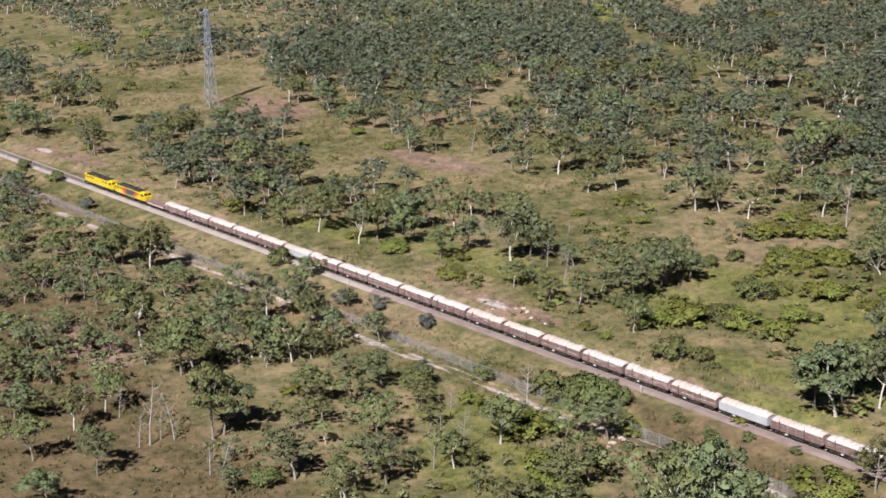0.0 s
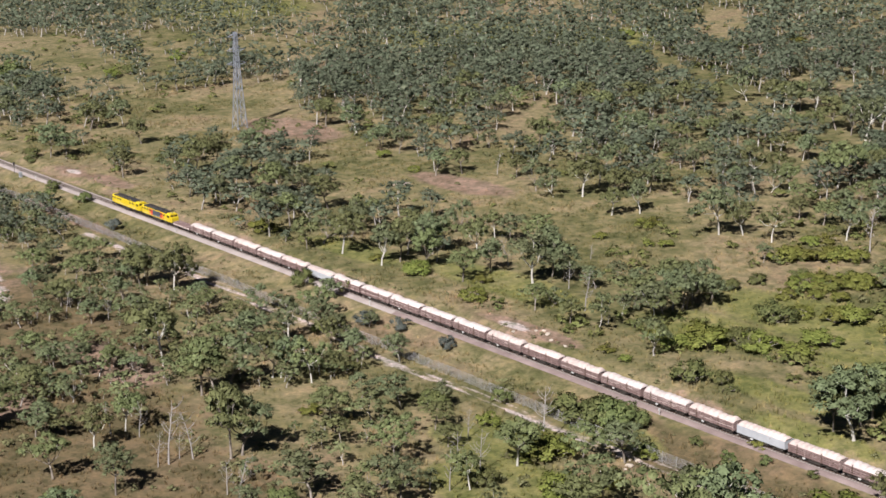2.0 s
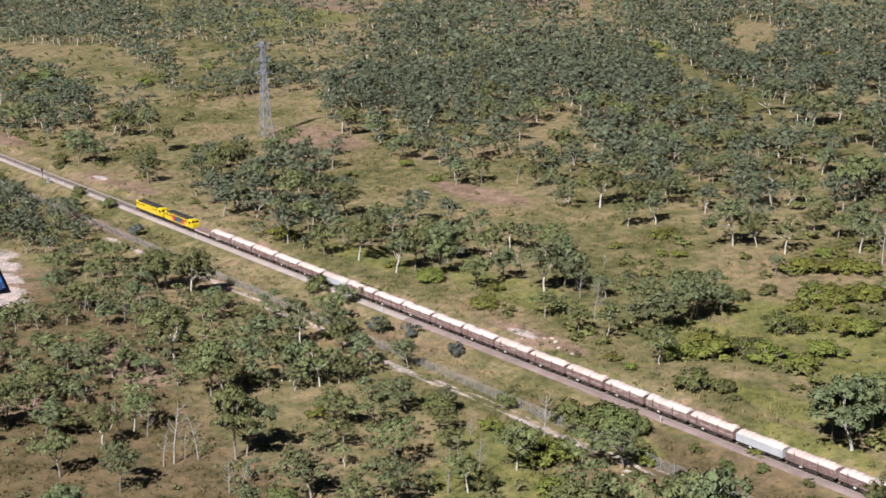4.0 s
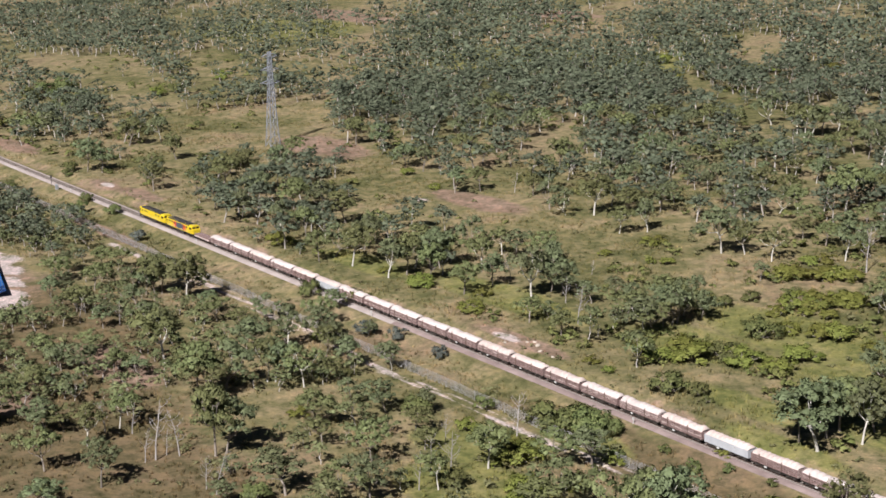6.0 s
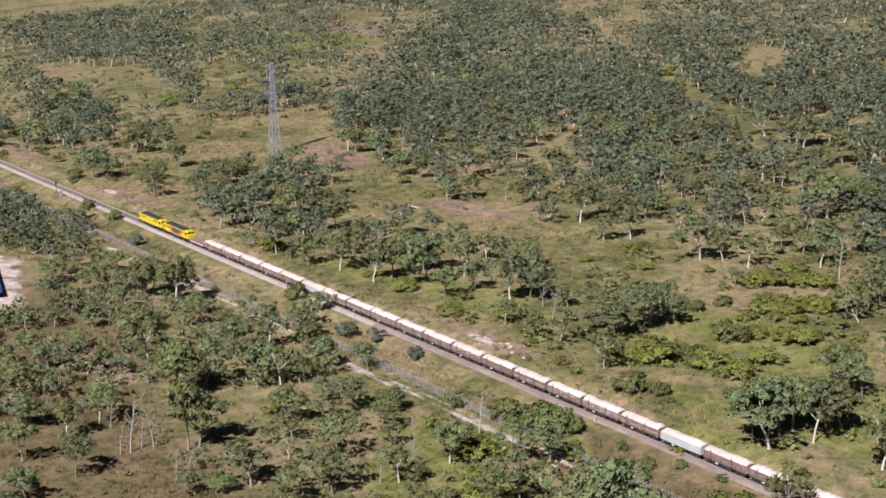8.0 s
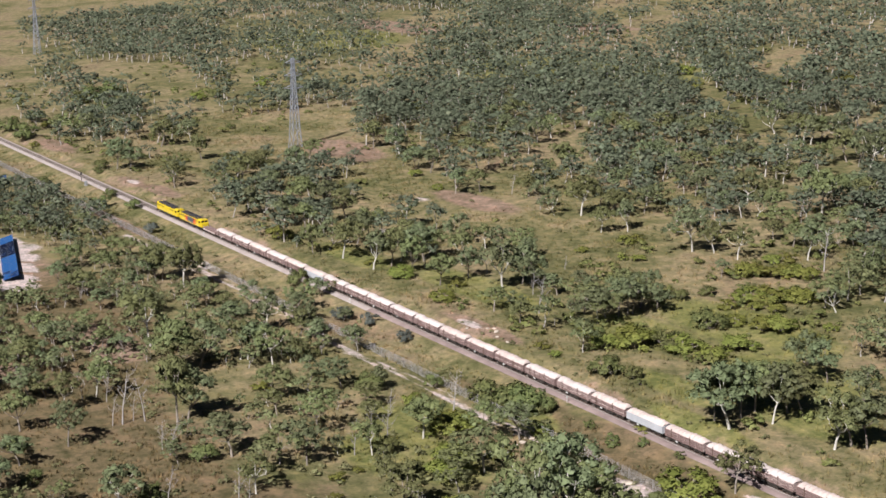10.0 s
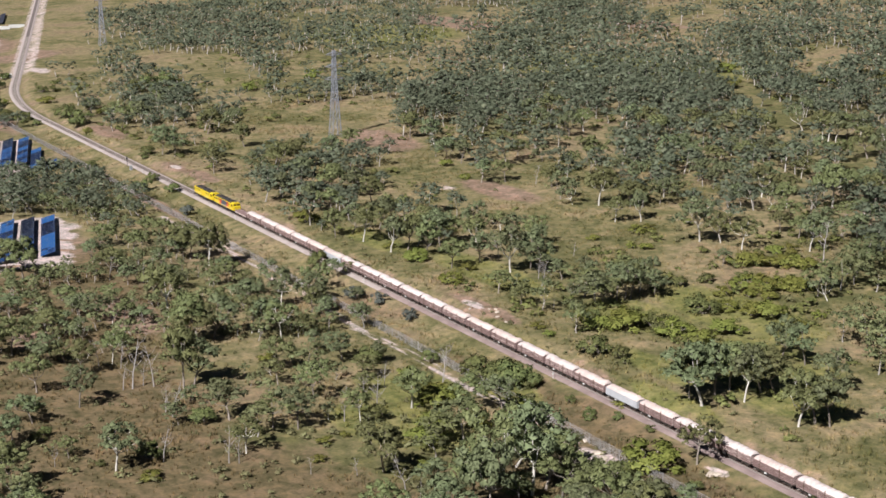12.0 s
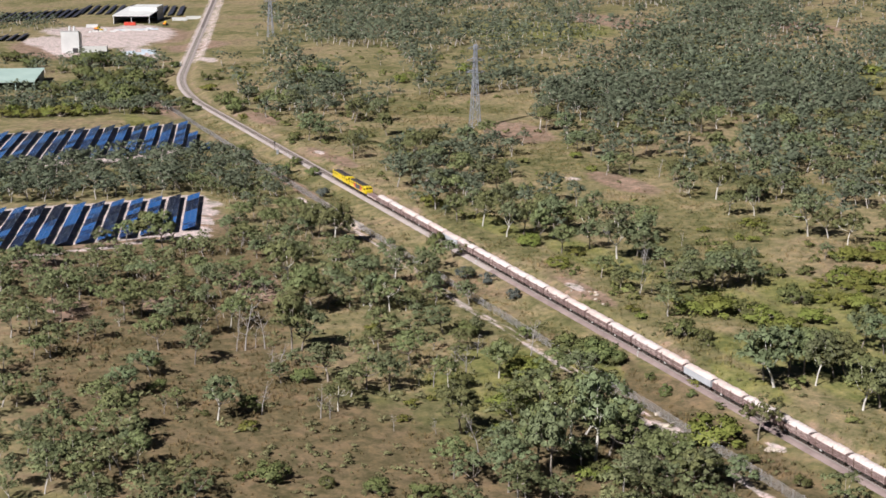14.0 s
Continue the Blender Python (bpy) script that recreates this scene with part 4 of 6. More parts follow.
for rowsp, meshes, name, label in ((BUSHES, ROUND, "bush", "round dark green bush on grassland"), (BRIGHT_BUSHES, BRIGHT, "bush", "spreading bright yellow-green bush"),
                                   (GREY_BUSHES, GREY, "bush", "rounded grey-green bush beside the railway")):
    for i, (x, y, h) in enumerate(rowsp):
        w, l = meshes[i % 4]
        wide = 1.0 if meshes is not BRIGHT else 1.35
        plant(name, label, "bush", label.split(" on ")[0] + " group", (("stem", w, ""), ("foliage", l, "")), stood(x, y, h * (0.95 if meshes is not BRIGHT else 0.85), rng, wide * rng.uniform(0.85, 1.2)))
        taken.append((x, y, h * 0.4))


# ---- woodland too thick to count: joined meshes ----
def thicket(forms, spots):
    """Joins many copies of (verts, faces, normals) forms: spots are rows of form, x, y, z, scale, widening and turn."""
    made = []
    for f in forms:
        v = np.array([tuple(p) for p in f[0]], np.float32).reshape(-1, 3)
        n = np.array([tuple(p) for p in f[2]], np.float32).reshape(-1, 3) if len(f) > 2 else None
        made.append((v, np.array([i for q in f[1] for i in q], np.int32), np.array([len(q) for q in f[1]], np.int32), n))
    vs, ns, loops, totals, base = [], [], [], [], 0
    for k, x, y, z, s, w, a in spots:
        v, lp, tot, n = made[k]
        c, d = math.cos(a), math.sin(a)
        vs.append(np.stack([(v[:, 0] * c - v[:, 1] * d) * s * w + x, (v[:, 0] * d + v[:, 1] * c) * s * w + y, v[:, 2] * s + z], 1))
        if n is not None:
            ns.append(np.stack([n[:, 0] * c - n[:, 1] * d, n[:, 0] * d + n[:, 1] * c, n[:, 2]], 1))
        loops.append(lp + base)
        totals.append(tot)
        base += len(v)
    allv, loops, totals = np.concatenate(vs), np.concatenate(loops), np.concatenate(totals)
    me = bpy.data.meshes.new("thicket")
    me.vertices.add(len(allv))
    me.vertices.foreach_set("co", allv.ravel())
    me.loops.add(len(loops))
    me.loops.foreach_set("vertex_index", loops)
    me.polygons.add(len(totals))
    me.polygons.foreach_set("loop_start", np.cumsum(totals) - totals)
    me.polygons.foreach_set("use_smooth", np.ones(len(totals), bool))
    me.update(calc_edges=True)
    if ns:
        me.normals_split_custom_set_from_vertices(np.concatenate(ns))
    return me


def thick_at(x, y):
    i, j = math.floor(x / 20) - WOODS_X, math.floor(y / 20) - WOODS_Y
    ch = WOODS[j][i] if 0 <= j < len(WOODS) and 0 <= i < len(WOODS[0]) else "."
    if ch == ".":
        near = [WOODS[b][a] for a in range(max(0, i - 1), min(len(WOODS[0]), i + 2)) for b in range(max(0, j - 1), min(len(WOODS), j + 2))]
        near = [int(c) for c in near if c != "."]
        return sum(near) / len(near) if near else (7.0 if y > 60 else 4.5)
    return float(ch)


def inside(x, y, ring):
    odd = False
    for (ax, ay), (bx, by) in zip(ring, ring[1:] + ring[:1]):
        if (ay > y) != (by > y) and x < ax + (y - ay) * (bx - ax) / (by - ay):
            odd = not odd
    return odd


def in_glade(x, y):
    return any(inside(x, y, g) for g in GLADES + TRACK_GLADES)


def kept_clear(x, y):
    v = y - rail_y(x)
    if -13 < v < 9 and x > -420 or -15 < v < 22 and x <= -420:
        return True
    if -29 < v < -16 and -60 < x < 300:
        return True
    if -520 < x < -480 and -60 < y < 26 or -840 < x < -735 and -90 < y < 5:
        return False
    if -256 < x < -158 and -175 < y < -15 or -78 < x < 2 and -200 < y < -50:
        return True
    return x < -540 and v < 5 and y > -60 or x < -640 and -60 < y < 140 or -470 < x < -400 and -110 < y < -48


# stretches whose trees are set singly, and what share of the woodland's filling they keep
SINGLE = [
    ([(41, 4), (94, 2), (168, 77), (212, 23), (194, 6)], 0.04),
    ([(-48, -45), (24, 16), (106, -6), (173, -61), (122, -119)], 0.06),
    ([(18, 55), (112, 144), (172, 72), (99, -2)], 0.05),
    ([(-153, 174), (-8, 288), (112, 144), (18, 55)], 0.42),
    ([(-32, 40), (18, 55), (97, -1), (38, -1)], 0.25),
    ([(-41, -97), (19, 5), (138, -27), (219, -67), (182, -141)], 0.08),
    ([(138, -27), (219, -7), (242, -23), (219, -67)], 0.4)]
spots, small = [], []
rng = random.Random(29)
bins = {}
for x, y, r in taken:
    bins.setdefault((math.floor(x / 12), math.floor(y / 12)), []).append((x, y, r))


def blocked(x, y, r):
    i, j = math.floor(x / 12), math.floor(y / 12)
    for a in (i - 1, i, i + 1):
        for b in (j - 1, j, j + 1):
            for px, py, pr in bins.get((a, b), ()):
                if (px - x) ** 2 + (py - y) ** 2 < (pr + r) ** 2:
                    return True
    return False


X_CAM, Y_CAM = 420.0, -200.0


def scatter(cell, x_range, y_range, per_cell, far):
    x = x_range[0]
    while x < x_range[1]:
        y = y_range[0]
        while y < y_range[1]:
            px, py = x + rng.uniform(0, cell), y + rng.uniform(0, cell)
            y += cell
            d = thick_at(px, py)
            if -840 < px < -735 and -90 < py < 5 or -520 < px < -480 and -60 < py < 26:
                d = 6.5
            if -160 < px < -80 and -190 < py < -20:
                d = max(d, 8.0)
            if px < -330 and py > 140:
                d = min(9.0, d * 1.3)
            if in_glade(px, py):
                d *= 0.22
            elif px > -260 and py > 130:
                d = max(d, 8.6)
            share = min([k for ring, k in SINGLE if inside(px, py, ring)], default=1.0)
            open_up = 0.5 + 0.5 * noise.noise((px * 0.035, py * 0.035, 9.3)) * 1.4
            if rng.random() > share * (1.25 if d > 7.9 else 0.8) * per_cell * (d / 9) ** (1.8 if py > 12 else 1.3) * (0.12 + 1.25 * open_up):
                continue
            az = math.atan2(-(px - X_CAM), py - Y_CAM)
            reach = math.hypot(px - X_CAM, py - Y_CAM)
            if not radians(29) < az < radians(88) or kept_clear(px, py) or reach > (1050 if az < radians(50) else 1300):
                continue
            s = rng.choice((rng.uniform(0.5, 0.8), rng.uniform(0.7, 1.1), rng.uniform(0.85, 1.25))) * (1.0 if d > 3 else 0.75) * (1.08 if py > 130 else 1.02 if py > 12 else 0.88)
            r = s * 2.2
            if blocked(px, py, r):
                continue
            bins.setdefault((math.floor(px / 12), math.floor(py / 12)), []).append((px, py, r))
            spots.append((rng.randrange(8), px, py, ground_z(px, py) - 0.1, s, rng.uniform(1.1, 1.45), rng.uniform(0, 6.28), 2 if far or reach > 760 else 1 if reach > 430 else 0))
        x += cell


scatter(4.6, (-330, 330), (-160, -20), 0.62, False)
scatter(4.6, (-330, 330), (-20, 130), 0.5, False)
scatter(5.6, (-560, 230), (130, 430), 0.85, False)
scatter(6.6, (-1000, -330), (-160, 130), 0.72, True)
scatter(6.6, (-1000, -560), (130, 430), 0.75, True)
scatter(8.0, (-1000, 150), (430, 800), 0.85, True)
for _ in range(2600):
    px, py = rng.uniform(-150, 190), rng.uniform(-140, -26)
    az = math.atan2(-(px - X_CAM), py - Y_CAM)
    k = 0.42 + 0.9 * noise.noise((px * 0.03, py * 0.03, 1.4)) - 0.5 * smooth(30, 120, px)
    if kept_clear(px, py) or not radians(40) < az < radians(86) or rng.random() > k or blocked(px, py, 0.5):
        continue
    s = rng.uniform(0.26, 0.56)
    bins.setdefault((math.floor(px / 12), math.floor(py / 12)), []).append((px, py, s * 1.8))
    spots.append((rng.randrange(8), px, py, ground_z(px, py) - 0.1, s, rng.uniform(1.0, 1.5), rng.uniform(0, 6.28), 3))
CLOSE = [gum_shape(550 + i, 6 + i % 2, 5, 22, 0.46, 3, (0.28, 0.34)[i % 2], (0.26, 0.36)[i % 2], 0.019, 1, 0.6) for i in range(8)]
MID = [gum_shape(500 + i, 5 + i % 3, 4, 12, 0.5, 3, (0.26, 0.33)[i % 2], (0.28, 0.38)[i % 2], 0.019, 1, 0.62) for i in range(8)]
YOUNG = [gum_shape(560 + i, 4 + i % 2, 4, 9, 0.75, 3, (0.30, 0.36)[i % 2], 0.26, 0.019, 1) for i in range(8)]
FAR = [gum_shape(600 + i, 5 + i % 2, 2, 4, 0.85, 3, (0.28, 0.34)[i % 2], 0.34, 0.019, 0, 0.66) for i in range(8)]
for flag, forms, what in ((0, CLOSE, "close_woodland"), (1, MID, "woodland"), (2, FAR, "far_woodland"), (3, YOUNG, "sapling")):
    rows_w = [s[:7] for s in spots if s[7] == flag]
    for which, material, kind_name, label in ((0, M_WOODBARK, "_trunks", "slender grey trunks of the open eucalypt woodland"), (1, M_LEAF_HAZED if flag in (1, 2) else M_LEAF_CLOSE, "_crowns", "grey-green crowns of the open eucalypt woodland")):
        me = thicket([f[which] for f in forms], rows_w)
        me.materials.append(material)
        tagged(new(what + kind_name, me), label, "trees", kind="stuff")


# ---- shapes for made things ----
def box(bm, x0, x1, y0, y1, z0, z1, bevel=0.0):
    m = Matrix.Translation(((x0 + x1) / 2, (y0 + y1) / 2, (z0 + z1) / 2)) @ Matrix.Diagonal((x1 - x0, y1 - y0, z1 - z0, 1))
    made = bmesh.ops.create_cube(bm, size=1.0, matrix=m)["verts"]
    if bevel:
        edges = list({e for v in made for e in v.link_edges})
        bmesh.ops.bevel(bm, geom=edges, offset=bevel, segments=2, affect="EDGES", profile=0.6)
    return made


def cyl(bm, centre, axis, radius, depth, seg=12, radius2=None):
    q = Vector((0, 0, 1)).rotation_difference(Vector(axis)).to_matrix().to_4x4()
    return bmesh.ops.create_cone(bm, cap_ends=True, segments=seg, radius1=radius, radius2=radius if radius2 is None else radius2, depth=depth, matrix=Matrix.Translation(centre) @ q)["verts"]


def bar(bm, a, b, r, seg=4):
    a, b = Vector(a), Vector(b)
    cyl(bm, (a + b) / 2, b - a, r, (b - a).length, seg)


def built(name, material, *shapes):
    """A mesh from box tuples (six numbers and a bevel) or functions of a bmesh."""
    bm = bmesh.new()
    for s in shapes:
        if callable(s):
            s(bm)
        else:
            box(bm, *s)
    me = bpy.data.meshes.new(name)
    bm.to_mesh(me)
    bm.free()
    me.materials.append(material)
    return me


def profile_x(bm, outline, x0, x1, bevel=0.0):
    """A prism along x over an outline of (y, z)."""
    a = [bm.verts.new((x0, y, z)) for y, z in outline]
    b = [bm.verts.new((x1, y, z)) for y, z in outline]
    n = len(outline)
    fs = [bm.faces.new(a), bm.faces.new(b[::-1])] + [bm.faces.new((a[i], b[i], b[(i + 1) % n], a[(i + 1) % n])) for i in range(n)]
    bmesh.ops.recalc_face_normals(bm, faces=fs)
    if bevel:
        bmesh.ops.bevel(bm, geom=list({e for f in fs for e in f.edges}), offset=bevel, segments=2, affect="EDGES")


# ---- goods wagons ----
WHEEL = built("wheel", M_UNDER, lambda bm: (cyl(bm, (0, 0, 0), (0, 1, 0), 0.43, 0.13, 16), cyl(bm, (0, -0.03, 0), (0, 1, 0), 0.47, 0.05, 16), cyl(bm, (0, 0.1, 0), (0, 1, 0), 0.12, 0.2, 8)))
BOGIE = built("bogie_frame", M_UNDER, (-1.25, 1.25, -0.98, -0.84, 0.42, 0.66, 0.04), (-1.25, 1.25, 0.84, 0.98, 0.42, 0.66, 0.04), (-0.28, 0.28, -0.95, 0.95, 0.4, 0.72, 0.04),
              (-1.05, -0.65, -1.02, -0.8, 0.3, 0.56, 0.03), (0.65, 1.05, -1.02, -0.8, 0.3, 0.56, 0.03), (-0.95, 0.95, -0.06, 0.06, 0.4, 0.5))


def add_bogie(root, x, axles):
    b = part("bogie", BOGIE, root)
    b.location = (x, 0, 0)
    for ax in axles:
        for y in (-0.6, 0.6):
            w = part("wheel", WHEEL, b)
            w.location = (ax, y, 0.43)
    return b


def cover_mesh(material, length, bumps, depth, crest, seed):
    """A tight cover over a heaped load, drawn in between its hoops."""
    rng = random.Random(seed)
    nx_, ny_ = bumps * 8, 10
    hump = [rng.uniform(0.75, 1.15) for _ in range(bumps + 1)]
    vs = []
    for i in range(nx_ + 1):
        u = i / nx_
        k = u * bumps
        swell = math.sqrt(max(0.0, math.sin(math.pi * (k % 1.0)))) if 0 < i < nx_ else 0.0
        hgt = crest * hump[min(bumps, int(k))] * (0.82 + 0.18 * swell) - depth * (1 - swell)
        if i in (0, nx_):
            hgt = crest * 0.25
        for j in range(ny_ + 1):
            y = -1 + 2 * j / ny_
            z = hgt * (1 - abs(y) ** 2.6) - 0.05 * (abs(y) > 0.99)
            vs.append(((u - 0.5) * length, y * 1.24, z + 0.02 * rng.uniform(-1, 1)))
    fs = [(i * (ny_ + 1) + j, (i + 1) * (ny_ + 1) + j, (i + 1) * (ny_ + 1) + j + 1, i * (ny_ + 1) + j + 1) for i in range(nx_) for j in range(ny_)]
    edge = len(vs)
    vs += [(-length / 2, -1.22, -0.25), (length / 2, -1.22, -0.25), (length / 2, 1.22, -0.25), (-length / 2, 1.22, -0.25)]
    fs.append((edge, edge + 3, edge + 2, edge + 1))
    return mesh_of("cover", vs, fs, material, True)


BOARD = built("board", M_BOARD, (-5.8, 5.8, -0.03, 0.03, -0.155, 0.155, 0.02))
PANEL = built("side_panel", M_PAINTED, (-5.8, 5.8, -0.04, 0.04, -0.78, 0.78, 0.02), *[(x - 0.05, x + 0.05, -0.09, 0.09, -0.76, 0.7, 0.0) for x in (-5.2, -3.7, -2.2, -0.7, 0.7, 2.2, 3.7, 5.2)])
END_B, END_W = (built("end_wall", m, (-0.04, 0.04, -1.25, 1.25, 1.05, 2.62, 0.02), (-0.08, 0.08, -0.75, -0.65, 1.05, 2.6), (-0.08, 0.08, 0.65, 0.75, 1.05, 2.6)) for m in (M_BOARD, M_PAINTED))
STAKE = built("stake", M_BOARD, (-0.055, 0.055, -0.05, 0.05, 0, 1.66, 0.01))
TALL_STAKE = built("stake", M_RAIL, (-0.07, 0.07, -0.05, 0.05, 0, 1.98, 0.01))
FRAME = built("underframe", M_UNDER, (-5.9, 5.9, -1.2, 1.2, 0.9, 1.05, 0.02), (-5.9, 5.9, -0.25, 0.25, 0.62, 0.9), (-1.2, 1.4, -1.0, -0.55, 0.4, 0.86, 0.05), (-0.6, 1.6, 0.4, 0.95, 0.45, 0.88, 0.05),
              lambda bm: (bar(bm, (-3, -1.1, 0.9), (-1.2, -1.1, 0.45), 0.05), bar(bm, (3, -1.1, 0.9), (1.4, -1.1, 0.45), 0.05), bar(bm, (-1.2, -1.1, 0.45), (1.4, -1.1, 0.45), 0.05)))
COUPLER = built("coupler", M_UNDER, (-0.34, 0.34, -0.1, 0.1, 0.72, 0.92, 0.03))
BOX = built("brake_box", M_SHEET, (-0.3, 0.3, -0.12, 0.12, -0.14, 0.14, 0.02))
COVERS = [cover_mesh(M_COVER, 11.5, 8, 0.22, 0.74, 1), cover_mesh(M_COVER, 11.5, 9, 0.17, 0.78, 2), cover_mesh(M_CREAM, 11.5, 8, 0.34, 0.85, 3), cover_mesh(M_CREAM, 11.5, 10, 0.26, 0.72, 4)]


def wagon(cover, painted, label):
    root = tagged(new("goods_wagon"), label, "railway wagon", "wagons of the goods train")
    part("underframe", FRAME, root)
    for x in (-3.9, 3.9):
        add_bogie(root, x, (-0.85, 0.85))
    for y in (-1.27, 1.27):
        if painted:
            part("side_panel", PANEL, root, "grey-white painted side").location = (0, y, 1.83)
        else:
            for k in range(4):
                part("board", BOARD, root).location = (0, y, 1.25 + 0.39 * k)
            for i, x in enumerate((-5.6, -3.75, -1.9, 0.0, 1.9, 3.75, 5.6)):
                part("stake", TALL_STAKE if i in (1, 4) else STAKE, root).location = (x, y + math.copysign(0.06, y), 0.98)
    for x in (-5.84, 5.84):
        part("end_wall", END_W if painted else END_B, root).location = (x, 0, 0)
    for x in (-6.1, 6.1):
        part("coupler", COUPLER, root).location = (x, 0, 0)
    part("brake_box", BOX, root, "small white box").location = (-2.2, -1.12, 0.72)
    part("cover", COVERS[cover], root, "taut cream sheet drawn into ridges" if cover > 1 else "bright white load cover").location = (0, 0, 2.6)
    return root


RAIL_TOP = 0.3
KINDS = "aacacwbababcdcabcwdabdabcc"
made_wagons = {}
for i, kind_key in enumerate(KINDS[:26]):
    place = pose(-28 + 12.5 * (i + 0.5), 0, RAIL_TOP)
    if kind_key in made_wagons:
        copy_thing(made_wagons[kind_key], place)
        continue
    if kind_key == "w":
        w = wagon(3, True, "grey-white open goods wagon under a cream cover")
    else:
        w = wagon("abcd".index(kind_key), False, "rust-brown boarded goods wagon under a " + ("ridged cream cover" if kind_key in "cd" else "white cover"))
    w.matrix_world = place
    made_wagons[kind_key] = w

# the low wagon behind the locomotives
flat = tagged(new("flat_wagon"), "low rust-brown flat wagon with pale timber behind the locomotives", "railway wagon")
part("deck", built("deck", M_BOARD, (-5.0, 5.0, -1.25, 1.25, 0.92, 1.1, 0.02)), flat)
part("underframe", built("underframe", M_UNDER, (-5.0, 5.0, -1.1, 1.1, 0.72, 0.915, 0.02)), flat)
for x in (-3.2, 3.2):
    add_bogie(flat, x, (-0.85, 0.85))
for k, (x0, x1) in enumerate(((-4.8, -1.7), (-1.5, 1.6), (1.8, 4.8))):
    part("hatch", built("hatch", M_BOARD, (x0, x1, -1.15, 1.15, 1.105, 1.75, 0.08)), flat, "rusty load hatch")
for y in (-1.27, 1.27):
    part("side_board", built("side_board", M_CREAM if y < 0 else M_BOARD, (-4.9, 4.9, -0.03, 0.03, 1.0, 1.35, 0.01)), flat, "bleached side board").location = (0, y, 0)
for x in (-5.15, 5.15):
    part("coupler", COUPLER, flat).location = (x, 0, 0)
flat.matrix_world = pose(-33.4, 0, RAIL_TOP)


# ---- locomotives ----
def locomotive(livery, label):
    """A twenty-metre diesel locomotive, its main cab at +x."""
    root = tagged(new("locomotive"), label, "locomotive", "locomotives of the goods train")
    part("underframe", built("underframe", M_UNDER, (-9.6, 9.6, -1.35, 1.35, 0.95, 1.2, 0.03), (-9.75, -9.4, -1.3, 1.3, 0.45, 1.2, 0.03), (9.4, 9.75, -1.3, 1.3, 0.45, 1.2, 0.03)), root)
    part("fuel_tank", built("fuel_tank", M_UNDER, (-2.6, 2.6, -1.25, 1.25, 0.3, 0.93, 0.12)), root)
    hull = [(-1.36, 1.2), (1.36, 1.2), (1.36, 3.35), (1.0, 3.72), (-1.0, 3.72), (-1.36, 3.35)]
    part("body", built("body", M_YELLOW, lambda bm: profile_x(bm, hull, -8.2, 6.6, 0.05)), root)
    roof = [(-1.02, 3.725), (1.02, 3.725), (0.9, 3.85), (-0.9, 3.85)]
    part("roof", built("roof", M_ROOF, lambda bm: profile_x(bm, roof, -8.1, 6.5), (-8.1, 6.5, -1.30, -1.04, 3.46, 3.74, 0.1), (-8.1, 6.5, 1.04, 1.30, 3.46, 3.74, 0.1)), root, "soot-dark roof")
    cab = [(-1.38, 1.2), (1.38, 1.2), (1.38, 3.3), (1.05, 3.75), (-1.05, 3.75), (-1.38, 3.3)]
    c = part("cab", built("cab", M_YELLOW, lambda bm: profile_x(bm, cab, 6.62, 8.9, 0.08)), root)
    part("nose", built("nose", M_YELLOW, (8.92, 9.6, -1.25, 1.25, 1.2, 2.75, 0.18)), c)
    for y in (-1, 1):
        part("side_window", built("window", M_GLASS, (7.1, 8.5, y * 1.385 - 0.012, y * 1.385 + 0.012, 2.5, 3.15, 0.01)), c, "dark cab glass")
        part("windscreen", built("windscreen", M_GLASS, (8.905, 8.93, y * 0.6 - 0.48, y * 0.6 + 0.48, 2.8, 3.35, 0.01)), c, "dark cab glass")
        part("headlight", built("headlight", M_SHEET, lambda bm: cyl(bm, (9.62, y * 0.7, 1.7), (1, 0, 0), 0.13, 0.05, 10)), c)
    end = part("rear_cab", built("rear_cab", M_YELLOW, lambda bm: profile_x(bm, hull, -9.35, -8.22, 0.12)), root)
    for y in (-1, 1):
        part("side_window", built("window", M_GLASS, (-9.1, -8.45, y * 1.365 - 0.012, y * 1.365 + 0.012, 2.55, 3.1, 0.01)), end, "dark cab glass")
        part("windscreen", built("windscreen", M_GLASS, (-9.37, -9.345, y * 0.6 - 0.45, y * 0.6 + 0.45, 2.7, 3.25, 0.01)), end, "dark cab glass")
    for x in (-5.8, -4.0, -2.2):
        f = part("roof_fan", built("roof_fan", M_UNDER, lambda bm: (cyl(bm, (0, 0, 0), (0, 0, 1), 0.68, 0.16, 16), cyl(bm, (0, 0, 0.1), (0, 0, 1), 0.2, 0.08, 8))), root)
        f.location = (x, 0, 3.93)
    part("exhaust", built("exhaust", M_ROOF, (1.4, 2.6, -0.3, 0.3, 3.84, 4.1, 0.05)), root)
    part("air_intake", built("air_intake", M_ROOF, (3.6, 5.8, -0.75, 0.75, 3.84, 4.02, 0.05)), root)
    part("horn", built("horn", M_STEEL, lambda bm: (cyl(bm, (7.9, -0.2, 3.85), (1, 0, 0), 0.09, 0.5, 8, 0.04), cyl(bm, (7.9, 0.2, 3.85), (1, 0, 0), 0.09, 0.5, 8, 0.04))), root)
    for y in (-1.37, 1.37):
        for x0, x1, material, what in livery:
            part("side_panel", built("side_panel", material, (x0, x1, y - 0.012, y + 0.012, 1.5, 3.3, 0.005)), root, what)
        for x0 in (-7.6, -5.9, -4.2, 2.6, 4.4):
            part("grille", built("grille", M_ROOF, *[(x0, x0 + 1.2, y - 0.022, y + 0.022, 2.55 + 0.16 * k, 2.65 + 0.16 * k) for k in range(4)]), root)
